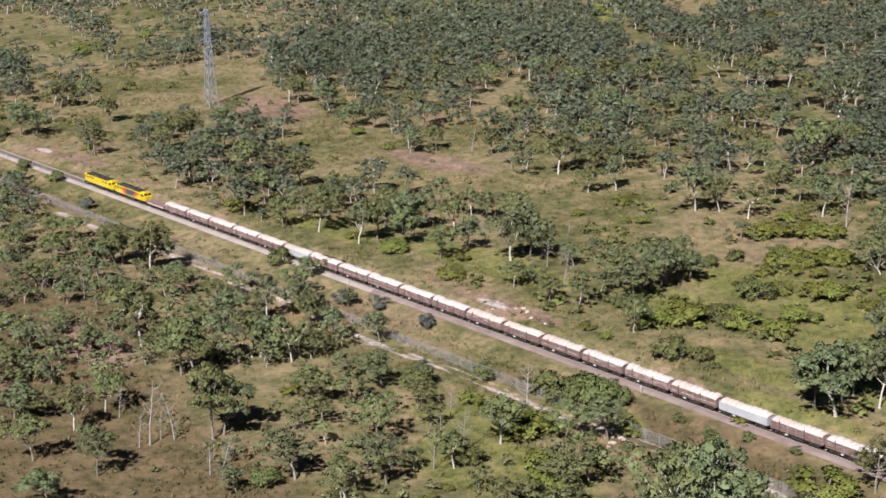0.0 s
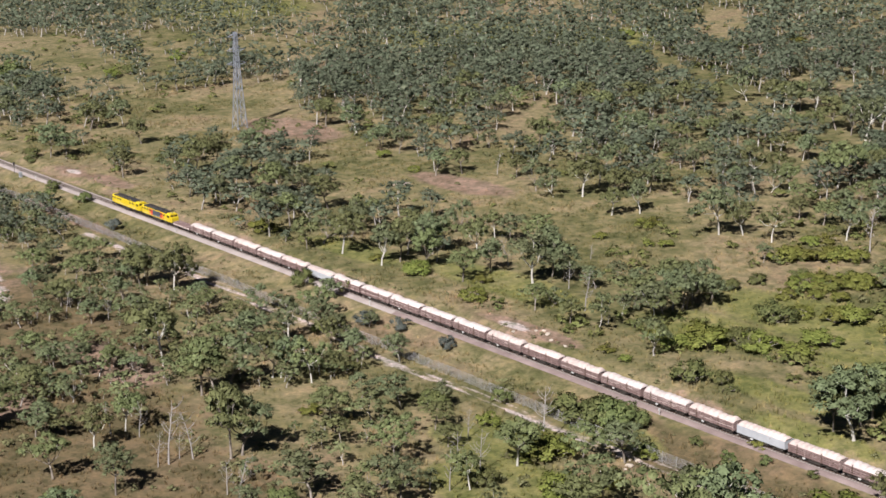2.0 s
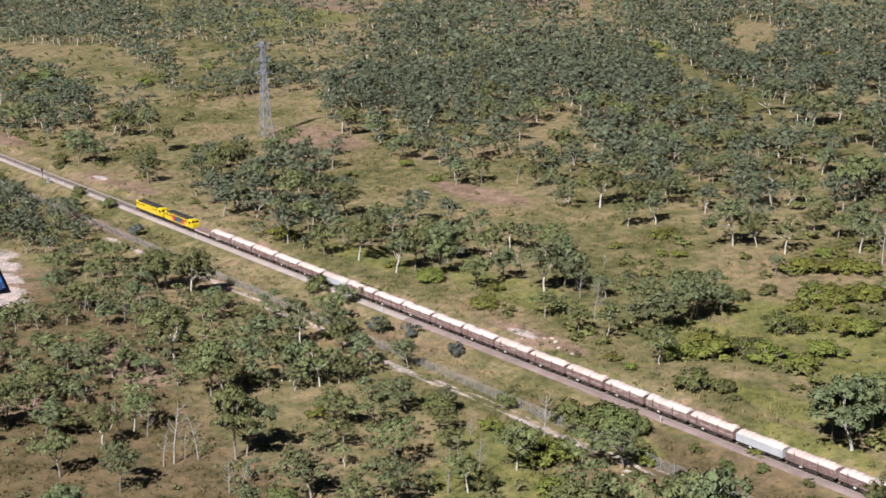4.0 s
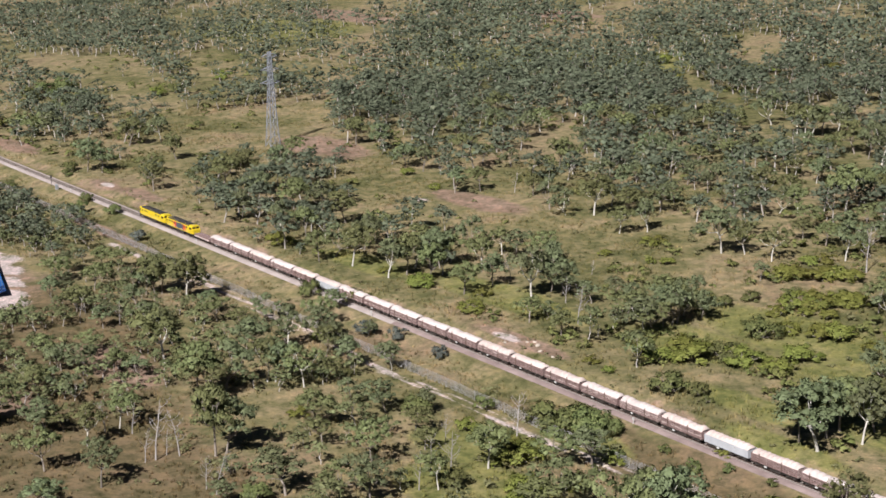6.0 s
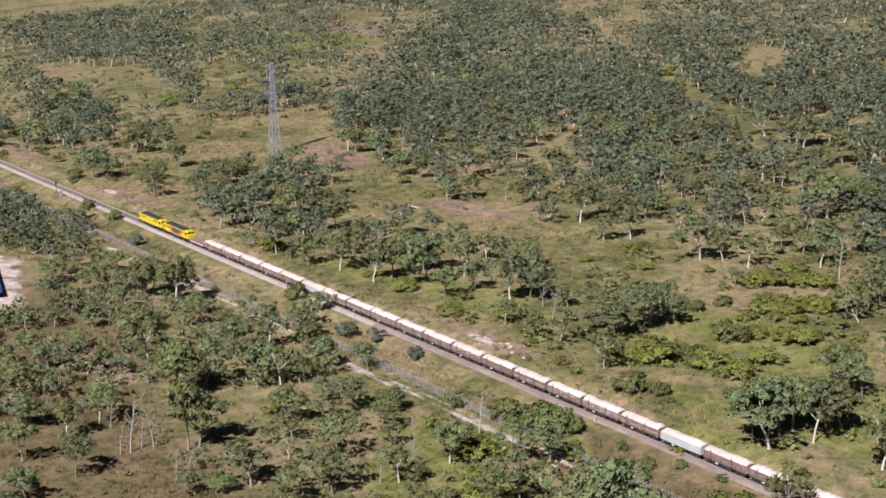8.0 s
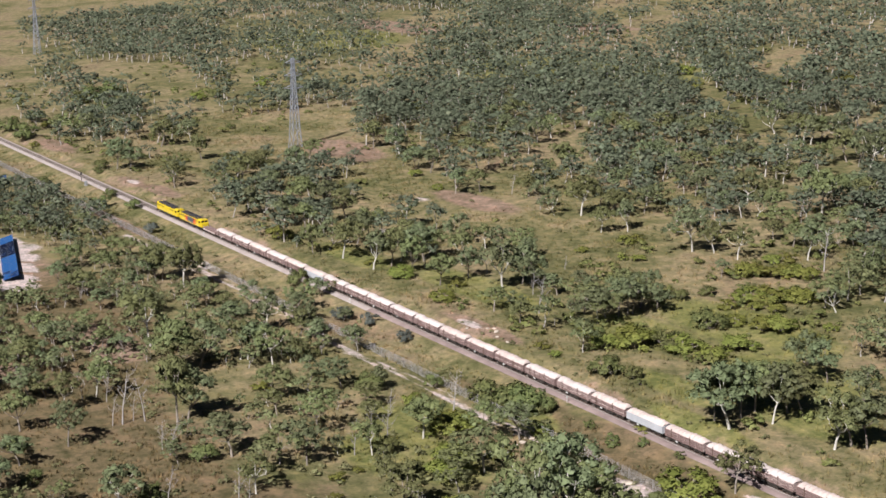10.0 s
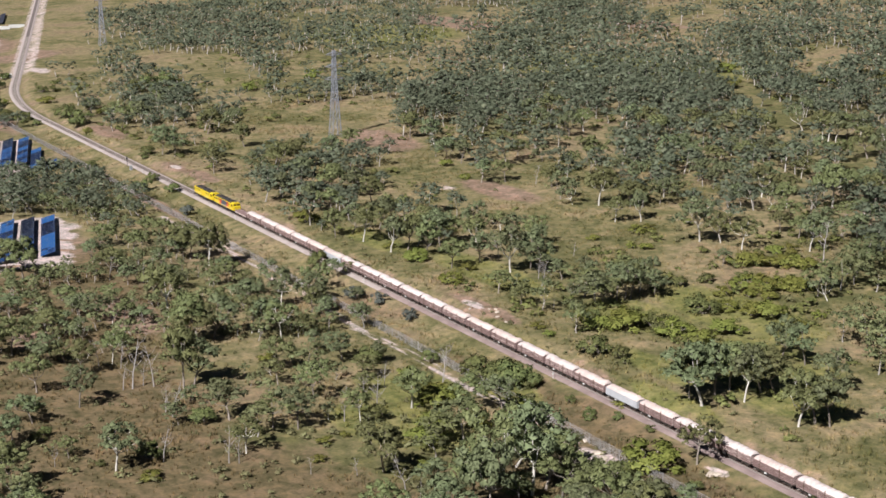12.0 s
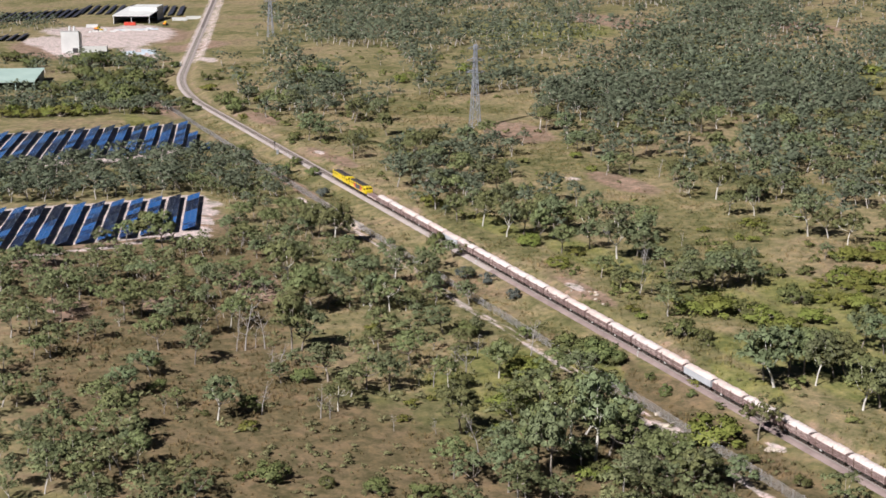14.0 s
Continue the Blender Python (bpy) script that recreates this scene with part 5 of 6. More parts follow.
        part("handrail", built("handrail", M_SHEET, lambda bm: [bar(bm, (-8, y * 1.02, 1.75), (6.4, y * 1.02, 1.75), 0.025)] + [bar(bm, (x, y * 1.02, 1.18), (x, y * 1.02, 1.75), 0.02) for x in range(-8, 7, 2)]), root)
        for x in (6.2, -8.9):
            part("step", built("step", M_UNDER, (x - 0.35, x + 0.35, y - 0.1, y + 0.1, 0.5, 0.56), (x - 0.35, x + 0.35, y - 0.1, y + 0.1, 0.78, 0.84)), root)
    for x in (-5.9, 5.9):
        add_bogie(root, x, (-1.7, 0.0, 1.7))
    for x in (-9.95, 9.95):
        part("coupler", COUPLER, root).location = (x, 0, 0.1)
    return root


loco = locomotive([(-7.9, 6.3, M_YELLOW, "yellow body panel")], "yellow diesel locomotive with a dark roof leading the train")
loco.matrix_world = pose(-68.9, 0, RAIL_TOP)
second = locomotive([(-4.6, -3.4, M_ORANGE, "orange livery panel"), (-3.38, -2.2, M_RED, "red livery panel"), (-2.18, 2.6, M_SLATE, "slate grey livery panel"),
                     (2.62, 3.9, M_RED, "red livery panel"), (3.92, 4.9, M_ORANGE, "orange livery panel")], "yellow diesel locomotive with red, orange and slate side panels")
second.matrix_world = pose(-48.7, 0, RAIL_TOP)


# ---- lattice towers of the power line ----
def leg_mesh(points):
    lv_, lf_ = [], []
    tube(lv_, lf_, points, [0.18] * len(points), 5)
    return mesh_of("leg", lv_, lf_, M_STEEL)


def tower(x, y):
    root = tagged(new("lattice_tower"), "tall grey steel lattice power tower on open grassland", "power tower", "towers of the power line")
    levels = [0, 4.5, 8.6, 12.4, 15.9, 19.1, 22.0, 24.6, 27.2, 29.8, 32.4, 35.0, 37.6]
    half = lambda z: 2.2 - 1.35 * min(1, z / 24.6) ** 0.8 if z < 24.6 else 0.85 - 0.35 * (z - 24.6) / 13
    corners = [(-1, -1), (1, -1), (1, 1), (-1, 1)]
    at = lambda c, z: Vector((c[0] * half(z), c[1] * half(z), z))
    for c in corners:
        part("leg", leg_mesh([at(c, z) for z in levels]), root)
    for k, (a, b) in enumerate(zip(levels, levels[1:])):
        for i in range(4):
            p, q = corners[i], corners[(i + 1) % 4]
            for u, w in ((at(p, a), at(q, b)), (at(q, a), at(p, b)), (at(p, b), at(q, b))):
                part("brace", built("brace", M_STEEL, lambda bm: bar(bm, u, w, 0.07)), root)
    for z, reach in ((25.2, 4.4), (30.4, 4.0), (35.6, 3.6)):
        for s in (-1, 1):
            tip = Vector((0, s * reach, z + 0.3))
            arm = part("crossarm", built("crossarm", M_STEEL, lambda bm: [bar(bm, (cx * half(z), s * half(z), z + dz), tip, 0.13) for cx in (-1, 1) for dz in (-0.2, 1.3)]
                                         + [bar(bm, (-half(z) * k, s * (half(z) + (reach - half(z)) * (1 - k)), z + 0.1), (half(z) * k, s * (half(z) + (reach - half(z)) * (1 - k)), z + 0.1), 0.05) for k in (0.3, 0.6)]), root)
            part("insulator", built("insulator", M_UNDER, lambda bm: cyl(bm, tip + Vector((0, 0, -1.0)), (0, 0, 1), 0.13, 1.7, 8)), arm)
    root.location = (x, y, ground_z(x, y) - 0.15)
    return root


first_tower = tower(-148.5, 88)
copy_thing(first_tower, Matrix.Translation((-591, 119, ground_z(-591, 119) - 0.2)))

# ---- the fence along the near side ----
FENCE_Y, FENCE_H = -17.6, 2.2
fence = tagged(new("wire_fence"), "long grey wire mesh fence on steel posts beside the railway", "fence")
POSTM = built("post", M_POST, lambda bm: (bar(bm, (0, 0, -0.5), (0, 0, FENCE_H + 0.1), 0.055, 6), cyl(bm, (0, 0, FENCE_H + 0.12), (0, 0, 1), 0.06, 0.05, 6)))
fx = [-330 + 3.6 * i for i in range(173)]
fy = [FENCE_Y + rail_y(x) for x in fx]
fz = [ground_z(x, y) for x, y in zip(fx, fy)]
for x, y, z in zip(fx, fy, fz):
    part("post", POSTM, fence).location = (x, y, z)
vs, fs = [], []


def strand(a, b, r):
    d = (b - a).normalized()
    up = Vector((0, 0, 1)) if abs(d.z) < 0.9 else Vector((1, 0, 0))
    s = d.cross(up).normalized() * r
    u = d.cross(s).normalized() * r
    i = len(vs)
    vs.extend([a + s, a - s * 0.5 + u, a - s * 0.5 - u, b + s, b - s * 0.5 + u, b - s * 0.5 - u])
    fs.extend([(i, i + 1, i + 4, i + 3), (i + 1, i + 2, i + 5, i + 4), (i + 2, i, i + 3, i + 5)])


for k in range(len(fx) - 1):
    a, b = Vector((fx[k], fy[k], fz[k])), Vector((fx[k + 1], fy[k + 1], fz[k + 1]))
    for h in (0.08, 0.4, 0.75, 1.1, 1.45, 1.8, FENCE_H):
        strand(a + Vector((0, 0, h)), b + Vector((0, 0, h)), 0.022)
    for j in range(1, 17):
        p = a.lerp(b, j / 17)
        strand(p + Vector((0, 0, 0.05)), p + Vector((0, 0, FENCE_H)), 0.02)
mesh_part = part("mesh", mesh_of("mesh", vs, fs, M_POST), fence, "grey woven wire")
tagged(mesh_part, kind="stuff")

# ---- solar farm ----
TILT = radians(17)


def solar_row(x, y, length, heading=-0.265, cells=None):
    """A row of tilted panel tables on posts; its upper end at x, y, running to +x."""
    root = tagged(new("solar_row"), "long row of dark blue solar panels on steel posts", "solar panels", "rows of the solar farm")
    n = max(2, round(length / 9.0))
    each = length / n
    key, cells = round(each, 1), cells or M_SOLAR
    if (key, cells) not in TABLES:
        TABLES[key, cells] = (built("solar_panel", cells, (-key / 2 + 0.06, key / 2 - 0.06, -2.38, 2.38, -0.025, 0.025)),
                       built("panel_frame", M_STEEL, (-key / 2 + 0.05, key / 2 - 0.05, -0.08, 0.08, -0.2, -0.06), *[(q * key - 0.05, q * key + 0.05, -1.7, 1.7, -0.09, -0.035) for q in (-0.35, 0.0, 0.35)]))
    for i in range(n):
        cx = each * (i + 0.5)
        p = part("solar_panel", TABLES[key, cells][0], root)
        f = part("panel_frame", TABLES[key, cells][1], root)
        for o in (p, f):
            o.location, o.rotation_euler = (cx, 0, 1.0), (TILT, 0, 0)
        part("post", SOLAR_POST, root).location = (cx, 0, 0)
    root.matrix_world = Matrix.Translation((x, y, ground_z(x, y))) @ Matrix.Rotation(math.atan(heading), 4, "Z")
    return root


TABLES = {}
SOLAR_POST = built("post", M_STEEL, (-0.08, 0.08, -0.06, 0.06, -1.2, 0.86))
for i in range(15):
    solar_row(-72.0, -57.0 - 6.9 * i, 57.5 + 1.0 * i)
solar_row(-214.7, -24.2, 47)
solar_row(-183, -26, 16)
for i in range(20):
    solar_row(-246, -21.6 - 6.9 * i, 68 if i < 2 else 81)
for i in range(7):
    solar_row(-716, -34 - 6.9 * i, 46, cells=M_DARK_CELLS)
for i in range(11):
    solar_row(-940 + 3.0 * i, 45 - 6.9 * i, 92, cells=M_DARK_CELLS)
for i in range(12):
    solar_row(-928 - 4.0 * i, 132 - 6.9 * i, 96, cells=M_DARK_CELLS)


# ---- works yard at the far bend ----
def put(root, x, y, turn, z=None):
    root.matrix_world = Matrix.Translation((x, y, ground_z(x, y) if z is None else z)) @ Matrix.Rotation(radians(turn), 4, "Z")
    return root


def slab(bm, pts, thick):
    """A flat sheet over four corners, with thickness."""
    low = [bm.verts.new(p) for p in pts]
    high = [bm.verts.new((p[0], p[1], p[2] + thick)) for p in pts]
    bm.faces.new(low[::-1]), bm.faces.new(high)
    for i in range(4):
        bm.faces.new((low[i], low[(i + 1) % 4], high[(i + 1) % 4], high[i]))


def open_shed(width, depth, eave, back, roof_material, wall_material, label, posts, lean_to=False):
    """A shed open at its front (-y), x along the front; the roof rises to the back."""
    root = tagged(new("shed"), label, "shed")
    w = width / 2
    part("roof", built("roof", roof_material, lambda bm: slab(bm, [(-w - 0.6, -0.8, eave), (w + 0.6, -0.8, eave), (w + 0.6, depth + 0.6, back), (-w - 0.6, depth + 0.6, back)], 0.25)), root)
    part("fascia", built("fascia", roof_material, (-w - 0.6, w + 0.6, -0.9, -0.8, eave - 0.7, eave + 0.3)), root)
    part("wall", built("wall", wall_material, (-w, w, depth - 0.2, depth, -0.6, back - 0.1)), root)
    part("wall", built("wall", wall_material, lambda bm: profile_x(bm, [(0.6, -0.6), (depth - 0.25, -0.6), (depth - 0.25, back - 0.2), (0.6, eave - 0.1)], -w, -w + 0.2)), root)
    part("wall", built("wall", wall_material, lambda bm: profile_x(bm, [(depth * 0.55, -0.6), (depth - 0.25, -0.6), (depth - 0.25, back - 0.2), (depth * 0.55, eave + (back - eave) * 0.5)], w - 0.2, w)), root)
    for i in range(posts):
        x = -w + 0.25 + (width - 0.5) * i / (posts - 1)
        part("post", built("post", roof_material, (x - 0.25, x + 0.25, -0.4, 0.1, -0.6, eave - 0.05)), root)
    if lean_to:
        part("clerestory", built("clerestory", roof_material, (-w * 0.55, w, depth * 0.55, depth + 0.4, back - 1.2, back + 2.0, 0.2)), root, "raised white roof section")
    return root


put(open_shed(29, 60, 6.6, 8.6, M_SHEET, M_SHADEWALL, "large white-roofed works shed with an open dark front", 3, True), -773.5, 55.5, 67.5)
put(open_shed(40, 50, 5.0, 6.0, M_GREENROOF, M_SHADEWALL, "long open shed under a pale green metal roof", 5), -404, -90, 76)
plant_b = tagged(new("batching_building"), "tall white works building with stub chimneys", "building")
part("wall", built("wall", M_SHEET, lambda bm: profile_x(bm, [(-5, -0.5), (5, -0.5), (5, 11.5), (-5, 14.5)], -6, 6, 0.1)), plant_b)
part("roof", built("roof", M_SHEET, lambda bm: slab(bm, [(-6.3, -5.3, 14.62), (6.3, -5.3, 14.62), (6.3, 5.3, 11.44), (-6.3, 5.3, 11.44)], 0.2)), plant_b)
for x in (-1.5, 1.5):
    part("chimney", built("chimney", M_SHEET, lambda bm: cyl(bm, (x, 3.5, 14), (0, 0, 1), 0.8, 6, 12)), plant_b)
part("window", built("window", M_BLUE, (-6.08, -6.0, 0.5, 4.5, 6.0, 9.0), (0.5, 5.5, 5.0, 5.06, 6, 9)), plant_b)
# no opening here: a near-black slab on the wall stands for indoor shade
part("doorway", built("doorway", M_ROOF, (1.5, 5.0, -5.12, -5.02, -0.4, 3.2)), plant_b, "dark slab painted as the shade in an open doorway")
put(plant_b, -585, -21, 70)
wall_low = tagged(new("storage_bay"), "low white walled storage bay", "storage bay")
part("wall", built("wall", M_SHEET, (-9, 9, -0.25, 0.25, -0.5, 4.2)), wall_low)
part("wall", built("wall", M_SHEET, (-9, -8.6, 0.3, 9, -0.5, 4.2)), wall_low)
part("wall", built("wall", M_SHEET, (8.6, 9, 0.3, 9, -0.5, 4.2)), wall_low)
put(wall_low, -578, -8, 76)


def stack(material, label, sx, sy, sz, x, y, turn, courses=3):
    root = tagged(new("stack"), label, "stack", "yard stacks")
    for k in range(courses):
        part("pack", built("pack", material, (-sx / 2 + 0.1 * (k % 2), sx / 2 - 0.1 * (k % 2), -sy / 2, sy / 2, sz * k / courses, sz * (k + 1) / courses - 0.08, 0.03)), root)
    return put(root, x, y, turn)


rng = random.Random(5)
for i in range(9):
    stack(M_BLUE, "stack of pale blue sheet packs on the yard", rng.uniform(3, 6), 2.2, rng.uniform(1.2, 2.2), -560 + rng.uniform(-8, 8), 8 + 2.6 * i + rng.uniform(-1, 1), 70 + rng.uniform(-8, 8))
for i in range(12):
    stack(M_SHEET, "stack of white packs beside the works shed", rng.uniform(2, 5), 2.0, rng.uniform(0.9, 2.0), -722 + rng.uniform(-6, 6), 14 + 4.2 * i, 68 + rng.uniform(-10, 10), 2)
for i in range(4):
    stack(M_BLUE, "long low stack of pale blue lengths", 11, 1.6, 0.9, -728 + 1.5 * i, 40 + 7 * i, 67, 2)


def container(material, label, x, y, turn, length=6.06):
    root = tagged(new("shipping_container"), label, "container", "yard containers")
    body = part("body", built("body", material, (-length / 2, length / 2, -1.2, 1.2, 0.12, 2.55, 0.03)), root)
    for k in range(int((length - 0.4) / 0.9)):
        x0 = -length / 2 + 0.3 + 0.9 * k
        part("rib", built("rib", material, (x0, x0 + 0.3, -1.24, 1.24, 0.3, 2.4)), body)
    part("door", built("door", material, (length / 2 + 0.004, length / 2 + 0.06, -1.1, -0.02, 0.25, 2.4), (length / 2 + 0.004, length / 2 + 0.06, 0.02, 1.1, 0.25, 2.4)), root)
    part("base_rail", built("base_rail", M_UNDER, (-length / 2, length / 2, -1.2, -1.0, 0, 0.115), (-length / 2, length / 2, 1.0, 1.2, 0, 0.115)), root)
    return put(root, x, y, turn)


container(M_RED, "red container in front of the works shed", -762, 52, 67, 9)
container(M_SHEET, "white container beside the crossing", -470, 25.5 - 1, 80)
container(M_SHEET, "white container at the end of the yard", -790, 98, 70, 12)
container(M_SHEET, "white container at the end of the yard", -800, 112, 70, 12)
container(M_SHEET, "white container beside the works shed", -760, 22, 67, 9)


def loader(x, y, turn):
    root = tagged(new("wheel_loader"), "orange-yellow wheel loader on the bare yard", "loader", "yard loaders")
    part("body", built("body", M_ORANGE, (-2.6, 0.4, -1.1, 1.1, 1.0, 2.3, 0.15)), root)
    c = part("cab", built("cab", M_YELLOW, (0.0, 1.6, -0.8, 0.8, 1.6, 3.3, 0.1)), root)
    part("window", built("window", M_GLASS, (0.2, 1.64, -0.82, 0.82, 2.3, 3.1)), c)
    part("bucket", built("bucket", M_YELLOW, lambda bm: profile_x(bm, [(-1.4, 0.3), (1.4, 0.3), (1.4, 1.2), (-1.4, 1.2)], 3.0, 4.1, 0.1), (1.4, 3.1, -0.7, -0.5, 0.8, 1.3), (1.4, 3.1, 0.5, 0.7, 0.8, 1.3)), root)
    for wx in (-1.6, 1.7):
        for wy in (-1.1, 1.1):
            part("wheel", built("wheel", M_ROOF, lambda bm: cyl(bm, (wx, wy, 0.75), (0, 1, 0), 0.75, 0.5, 14)), root)
    return put(root, x, y, turn)


loader(-735, 22, 40)
loader(-752, 78, 150)


# ---- rocks, posts and small things ----
def rock_mesh(seed):
    r = random.Random(seed)
    bm = bmesh.new()
    bmesh.ops.create_icosphere(bm, subdivisions=2, radius=0.5)
    for v in bm.verts:
        k = 1 + 0.35 * noise.noise(v.co * 2.2 + Vector((seed, 0, 0))) + r.uniform(-0.06, 0.06)
        v.co = Vector((v.co.x * k, v.co.y * k, max(-0.22, v.co.z * k * 0.62)))
    me = bpy.data.meshes.new("rock")
    bm.to_mesh(me)
    bm.free()
    me.materials.append(M_ROCK)
    return me


ROCKS = [rock_mesh(s) for s in range(5)]
rng = random.Random(17)
for x, y, big, count, spread in ((-1.5, -17.0, 3.6, 2, 2.0), (2, -15.6, 2.0, 2, 1.5), (229.5, -7.2, 2.2, 3, 1.6), (211, -20.5, 1.5, 9, 4), (222, -23.5, 1.4, 9, 4), (117, 10.6, 1.1, 8, 8), (205, -17, 1.2, 5, 4), (-28, 76, 1.2, 3, 3), (176, -24, 1.2, 6, 5)):
    for i in range(count):
        px, py = x + rng.gauss(0, spread * 0.5), y + rng.gauss(0, spread * 0.25)
        s = big * rng.uniform(0.45, 1.1)
        r = tagged(new("rock", ROCKS[rng.randrange(5)]), "pale weathered rock lying in dry grass", "rock", "rocks by the line")
        r.matrix_world = Matrix.LocRotScale((px, py, ground_z(px, py) + 0.12 * s), Euler((0, 0, rng.uniform(0, 6.28))), (s * 1.3, s, s * 0.8))


def marker(x, y, h, label):
    root = tagged(new("marker_post"), label, "post", "trackside posts")
    part("post", built("post", M_SHEET, (-0.06, 0.06, -0.05, 0.05, -0.3, h, 0.01)), root)
    part("plate", built("plate", M_SHEET, (-0.07, 0.07, -0.2, 0.2, h - 0.35, h + 0.12, 0.01)), root)
    return put(root, x, y, 0)


for x in (166, 66, -34, -134, -234):
    marker(x, -2.9, 1.3, "white kilometre post beside the ballast")
pole = tagged(new("timber_pole"), "slim pale timber pole on the bank", "pole")
part("shaft", built("shaft", M_PALE, lambda bm: cyl(bm, (0, 0, 2.6), (0, 0, 1), 0.16, 6.2, 8, 0.11)), pole)
part("crossbar", built("crossbar", M_DEAD, (-0.6, 0.6, -0.06, 0.06, 5.0, 5.14)), pole)
put(pole, -261, 25, 20)
cab_ = tagged(new("relay_cabinet"), "grey trackside relay cabinet on a concrete plinth", "cabinet")
part("plinth", built("plinth", M_SLEEPER, (-0.8, 0.8, -0.5, 0.5, -0.6, 0.15, 0.02)), cab_)
part("body", built("body", M_SHADEWALL, (-0.7, 0.7, -0.4, 0.4, 0.155, 1.75, 0.03)), cab_)
part("door", built("door", M_STEEL, (-0.62, -0.02, -0.43, -0.404, 0.25, 1.65), (0.02, 0.62, -0.43, -0.404, 0.25, 1.65)), cab_)
put(cab_, -143, -4.6, 0)
sig = tagged(new("signal_post"), "dark trackside signal post with lamp head", "signal")
part("mast", built("mast", M_UNDER, lambda bm: cyl(bm, (0, 0, 1.6), (0, 0, 1), 0.09, 4.2, 8)), sig)
part("lamp_head", built("lamp_head", M_ROOF, (-0.15, 0.15, -0.3, 0.3, 2.9, 4.0, 0.05)), sig)
put(sig, -150, -3.9, 0)


# ---- grass tufts and undergrowth ----
rng = random.Random(41)


def tuft_shape(seed):
    """A tussock of bent blades, rounded off like a brush."""
    r = random.Random(seed)
    vs, fs = [], []
    for k in range(8):
        a, l = r.uniform(0, 6.28), r.uniform(0.5, 1.0)
        b = Vector((math.cos(a) * 0.22, math.sin(a) * 0.22, -0.05))
        t = Vector((math.cos(a) * 0.45 * l, math.sin(a) * 0.45 * l, l))
        s = Vector((-math.sin(a), math.cos(a), 0)) * r.uniform(0.06, 0.12)
        i = len(vs)
        vs += [b - s, b + s, t]
        fs.append((i, i + 1, i + 2))
    return vs, fs


TUFTS = [tuft_shape(700 + i) for i in range(6)]
grass, shades = [], []
while len(grass) < 30000:
    x, y = rng.uniform(-260, 285), rng.uniform(-150, 150)
    az = math.atan2(-(x - X_CAM), y - Y_CAM)
    v = y - rail_y(x)
    if not radians(30) < az < radians(86) or -6.5 < v < 3.8:
        continue
    k = noise.noise((x * 0.06, y * 0.06, 4.4)) + 0.6 * noise.noise((x * 0.3, y * 0.3, 8.1))
    if rng.random() > 0.5 + 0.9 * k or x < 6 and y < -50:
        continue
    c = cover_at(x, y)
    if c[2] > 0.25 or c[0] > 0.35 and rng.random() < 0.8:
        continue
    grass.append((rng.randrange(6), x, y, ground_z(x, y), rng.uniform(0.45, 1.0) * (1 + 0.5 * k), rng.uniform(0.9, 1.5), rng.uniform(0, 6.28)))
    shades += c * 24
me = thicket(TUFTS, grass)
me.materials.append(M_GRASS)
me.color_attributes.new("cover", "FLOAT_COLOR", "POINT").data.foreach_set("color", shades)
tagged(new("grass", me), "tussocks of dry tan and olive grass", "grass", kind="stuff")
LOW = [bush_shape(800 + i, 6, 10, 0.23, 0.95, 1.35) for i in range(6)]
low = []
while len(low) < 1000:
    x, y = rng.uniform(-420, 285), rng.uniform(-140, 300)
    v = y - rail_y(x)
    if kept_clear(x, y) and not (-15 < v < -8 and x > -300 and rng.random() < 0.35):
        continue
    near = 0.4 if 0 < x < 240 and -145 < y < -28 else 0.0
    if rng.random() > 0.085 * thick_at(x, y) - 0.1 + near or blocked(x, y, 0.3):
        continue
    az = math.atan2(-(x - X_CAM), y - Y_CAM)
    if radians(28) < az < radians(88):
        low.append((rng.randrange(6), x, y, ground_z(x, y) - 0.05, rng.uniform(0.6, 2.2), rng.uniform(0.9, 1.3), rng.uniform(0, 6.28)))
count = len(low) + 380
while len(low) < count:
    x, y = rng.uniform(-120, 275), rng.choice((rng.uniform(-22, -7), rng.uniform(-22, -7), rng.uniform(7, 15)))
    if rng.random() < 0.45 + 1.1 * noise.noise((x * 0.05, y * 0.09, 6.1)) and track_value(x, y) < 0.2 and abs(y + 19.5) > 0.8:
        low.append((rng.randrange(6), x, y, ground_z(x, y) - 0.05, rng.uniform(0.35, 1.1), rng.uniform(1.0, 1.7), rng.uniform(0, 6.28)))
count += 600
while len(low) < count:
    x, y = rng.uniform(-10, 250), rng.uniform(-145, -30)
    if rng.random() < 0.4 + 0.9 * noise.noise((x * 0.04, y * 0.04, 2.9)) and not blocked(x, y, 0.2):
        low.append((rng.randrange(6), x, y, ground_z(x, y) - 0.05, rng.uniform(0.4, 1.7), rng.uniform(0.9, 1.4), rng.uniform(0, 6.28)))
me = thicket([f[1] for f in LOW], low)
me.materials.append(M_SHRUB)
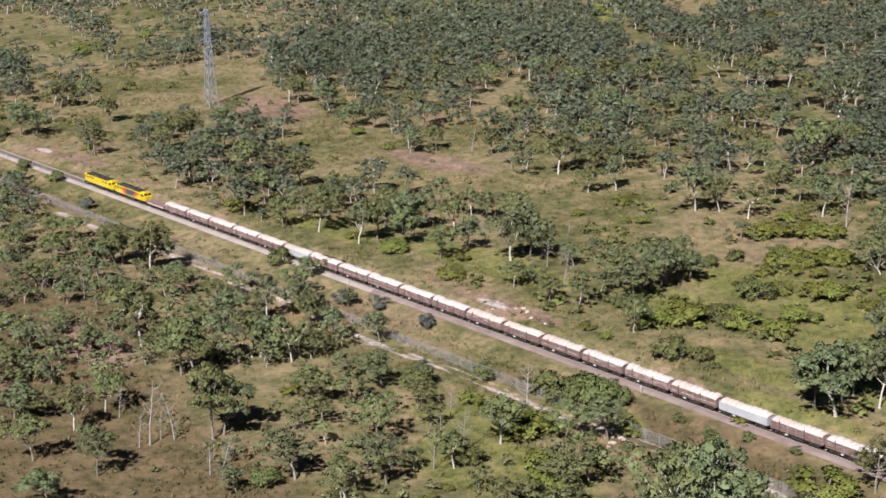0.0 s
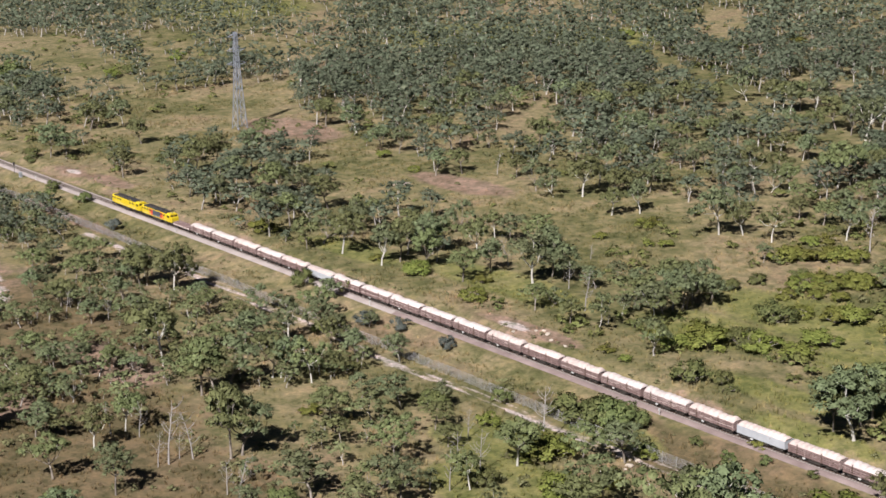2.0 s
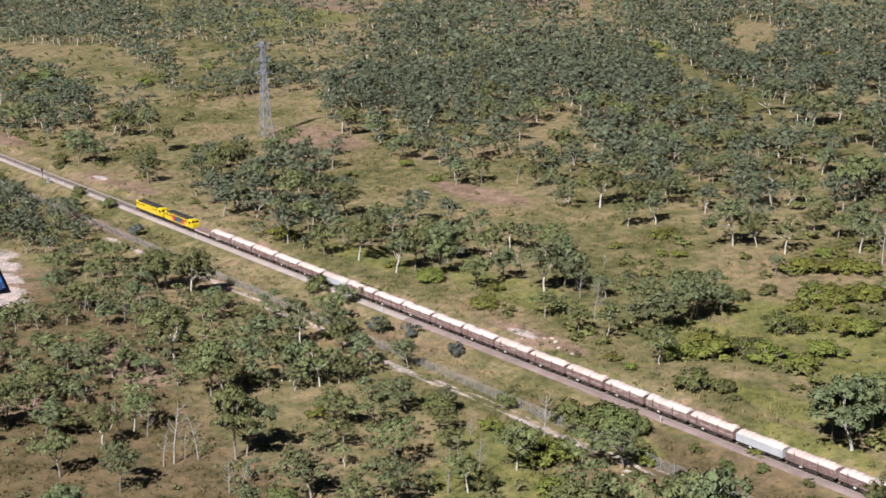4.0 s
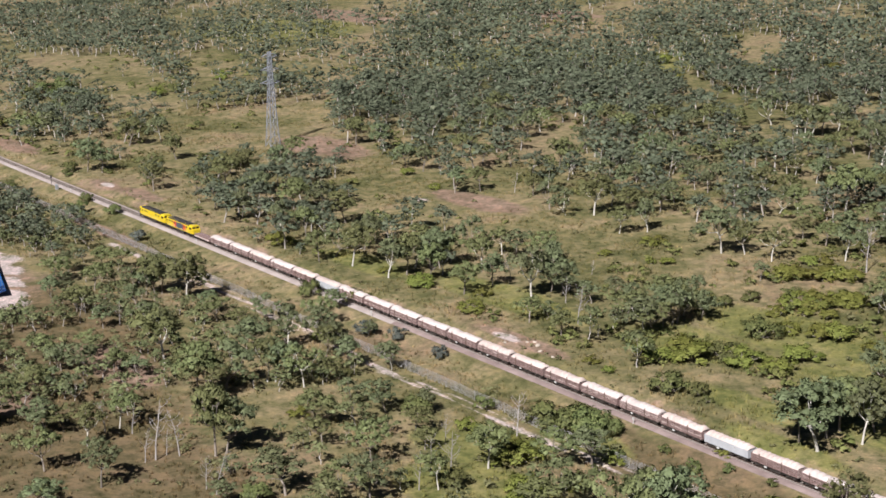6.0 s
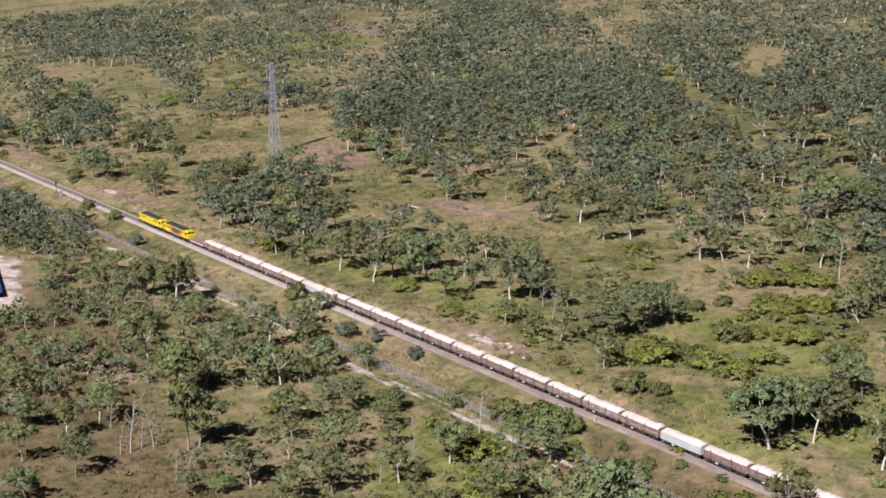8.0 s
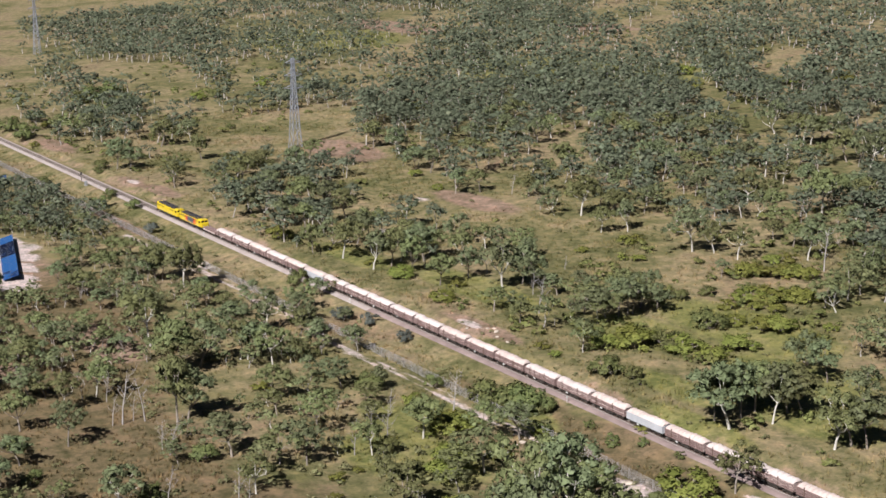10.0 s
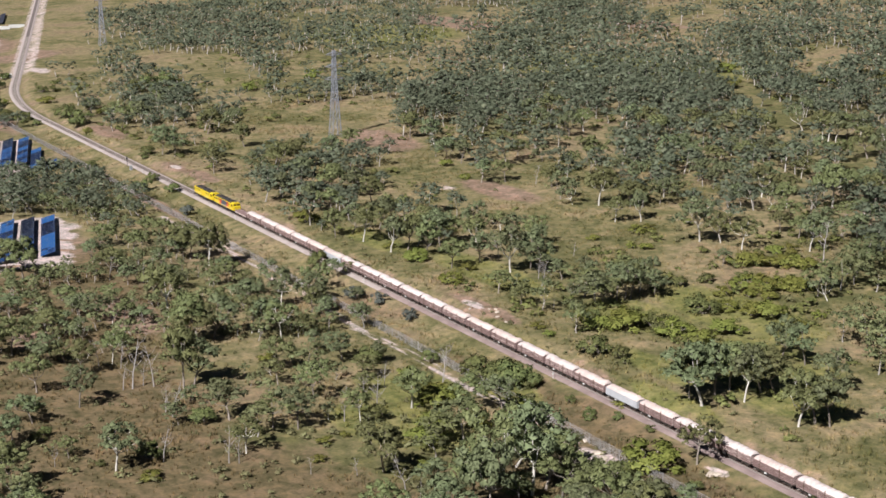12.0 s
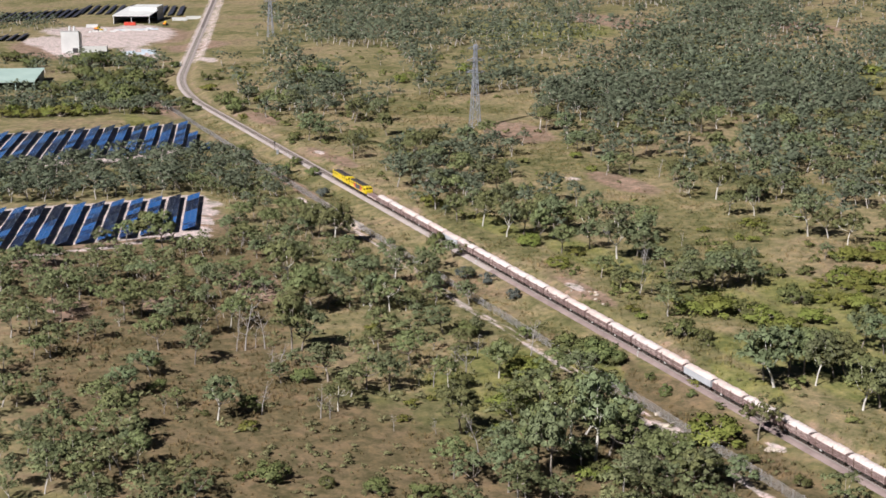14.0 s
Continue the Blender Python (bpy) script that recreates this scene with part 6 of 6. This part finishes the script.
tagged(new("undergrowth", me), "low grey-green shrubs scattered through the grass", "shrubs", kind="stuff")

shrubs = []
while len(shrubs) < 1000:
    x, y = rng.uniform(-480, 230), rng.uniform(14, 420)
    az = math.atan2(-(x - X_CAM), y - Y_CAM)
    if not radians(28) < az < radians(88) or kept_clear(x, y) or blocked(x, y, 0.2):
        continue
    patchy = 0.5 + 0.9 * noise.noise((x * 0.02, y * 0.02, 5.5))
    if rng.random() < patchy * (0.9 if thick_at(x, y) < 8 else 0.4) * (0.35 if in_glade(x, y) else 1.0):
        shrubs.append((rng.randrange(6), x, y, ground_z(x, y) - 0.05, rng.uniform(1.1, 3.2), rng.uniform(1.0, 1.6), rng.uniform(0, 6.28)))
me = thicket([f[1] for f in LOW], shrubs)
me.materials.append(M_UNDERWOOD)
tagged(new("understorey", me), "yellow-green shrubs under the open eucalypt woodland", "shrubs", kind="stuff")

# ---- sleepers: those in sight of the nearest stretch one by one ----
SLEEPER = built("sleeper", M_SLEEPER, (-0.12, 0.12, -1.05, 1.05, 0.02, 0.148))
for i in range(300):
    x = -80 - 0.68 * i
    s = part("sleeper", SLEEPER, bed)
    slope = rail_y(x + 0.5) - rail_y(x - 0.5)
    s.matrix_basis = Matrix.Translation((x, rail_y(x), 0)) @ Matrix.Rotation(math.atan(slope), 4, "Z")
vs, fs = [], []
for i in range(1120):
    x = -80 - 0.68 * 300 - 0.68 * i if i < 620 else -80 + 0.68 * (i - 619)
    slope = rail_y(x + 0.5) - rail_y(x - 0.5)
    m = Matrix.Translation((x, rail_y(x), 0)) @ Matrix.Rotation(math.atan(slope), 4, "Z")
    b = len(vs)
    vs += [m @ Vector((sx * 0.12, sy * 1.05, z)) for z in (0.02, 0.148) for sx, sy in ((-1, -1), (1, -1), (1, 1), (-1, 1))]
    fs += [tuple(b + q for q in f) for f in ((4, 5, 6, 7), (0, 1, 5, 4), (1, 2, 6, 5), (2, 3, 7, 6), (3, 0, 4, 7))]
tagged(part("sleepers_rest", mesh_of("sleepers_rest", vs, fs, M_SLEEPER), bed), kind="stuff")
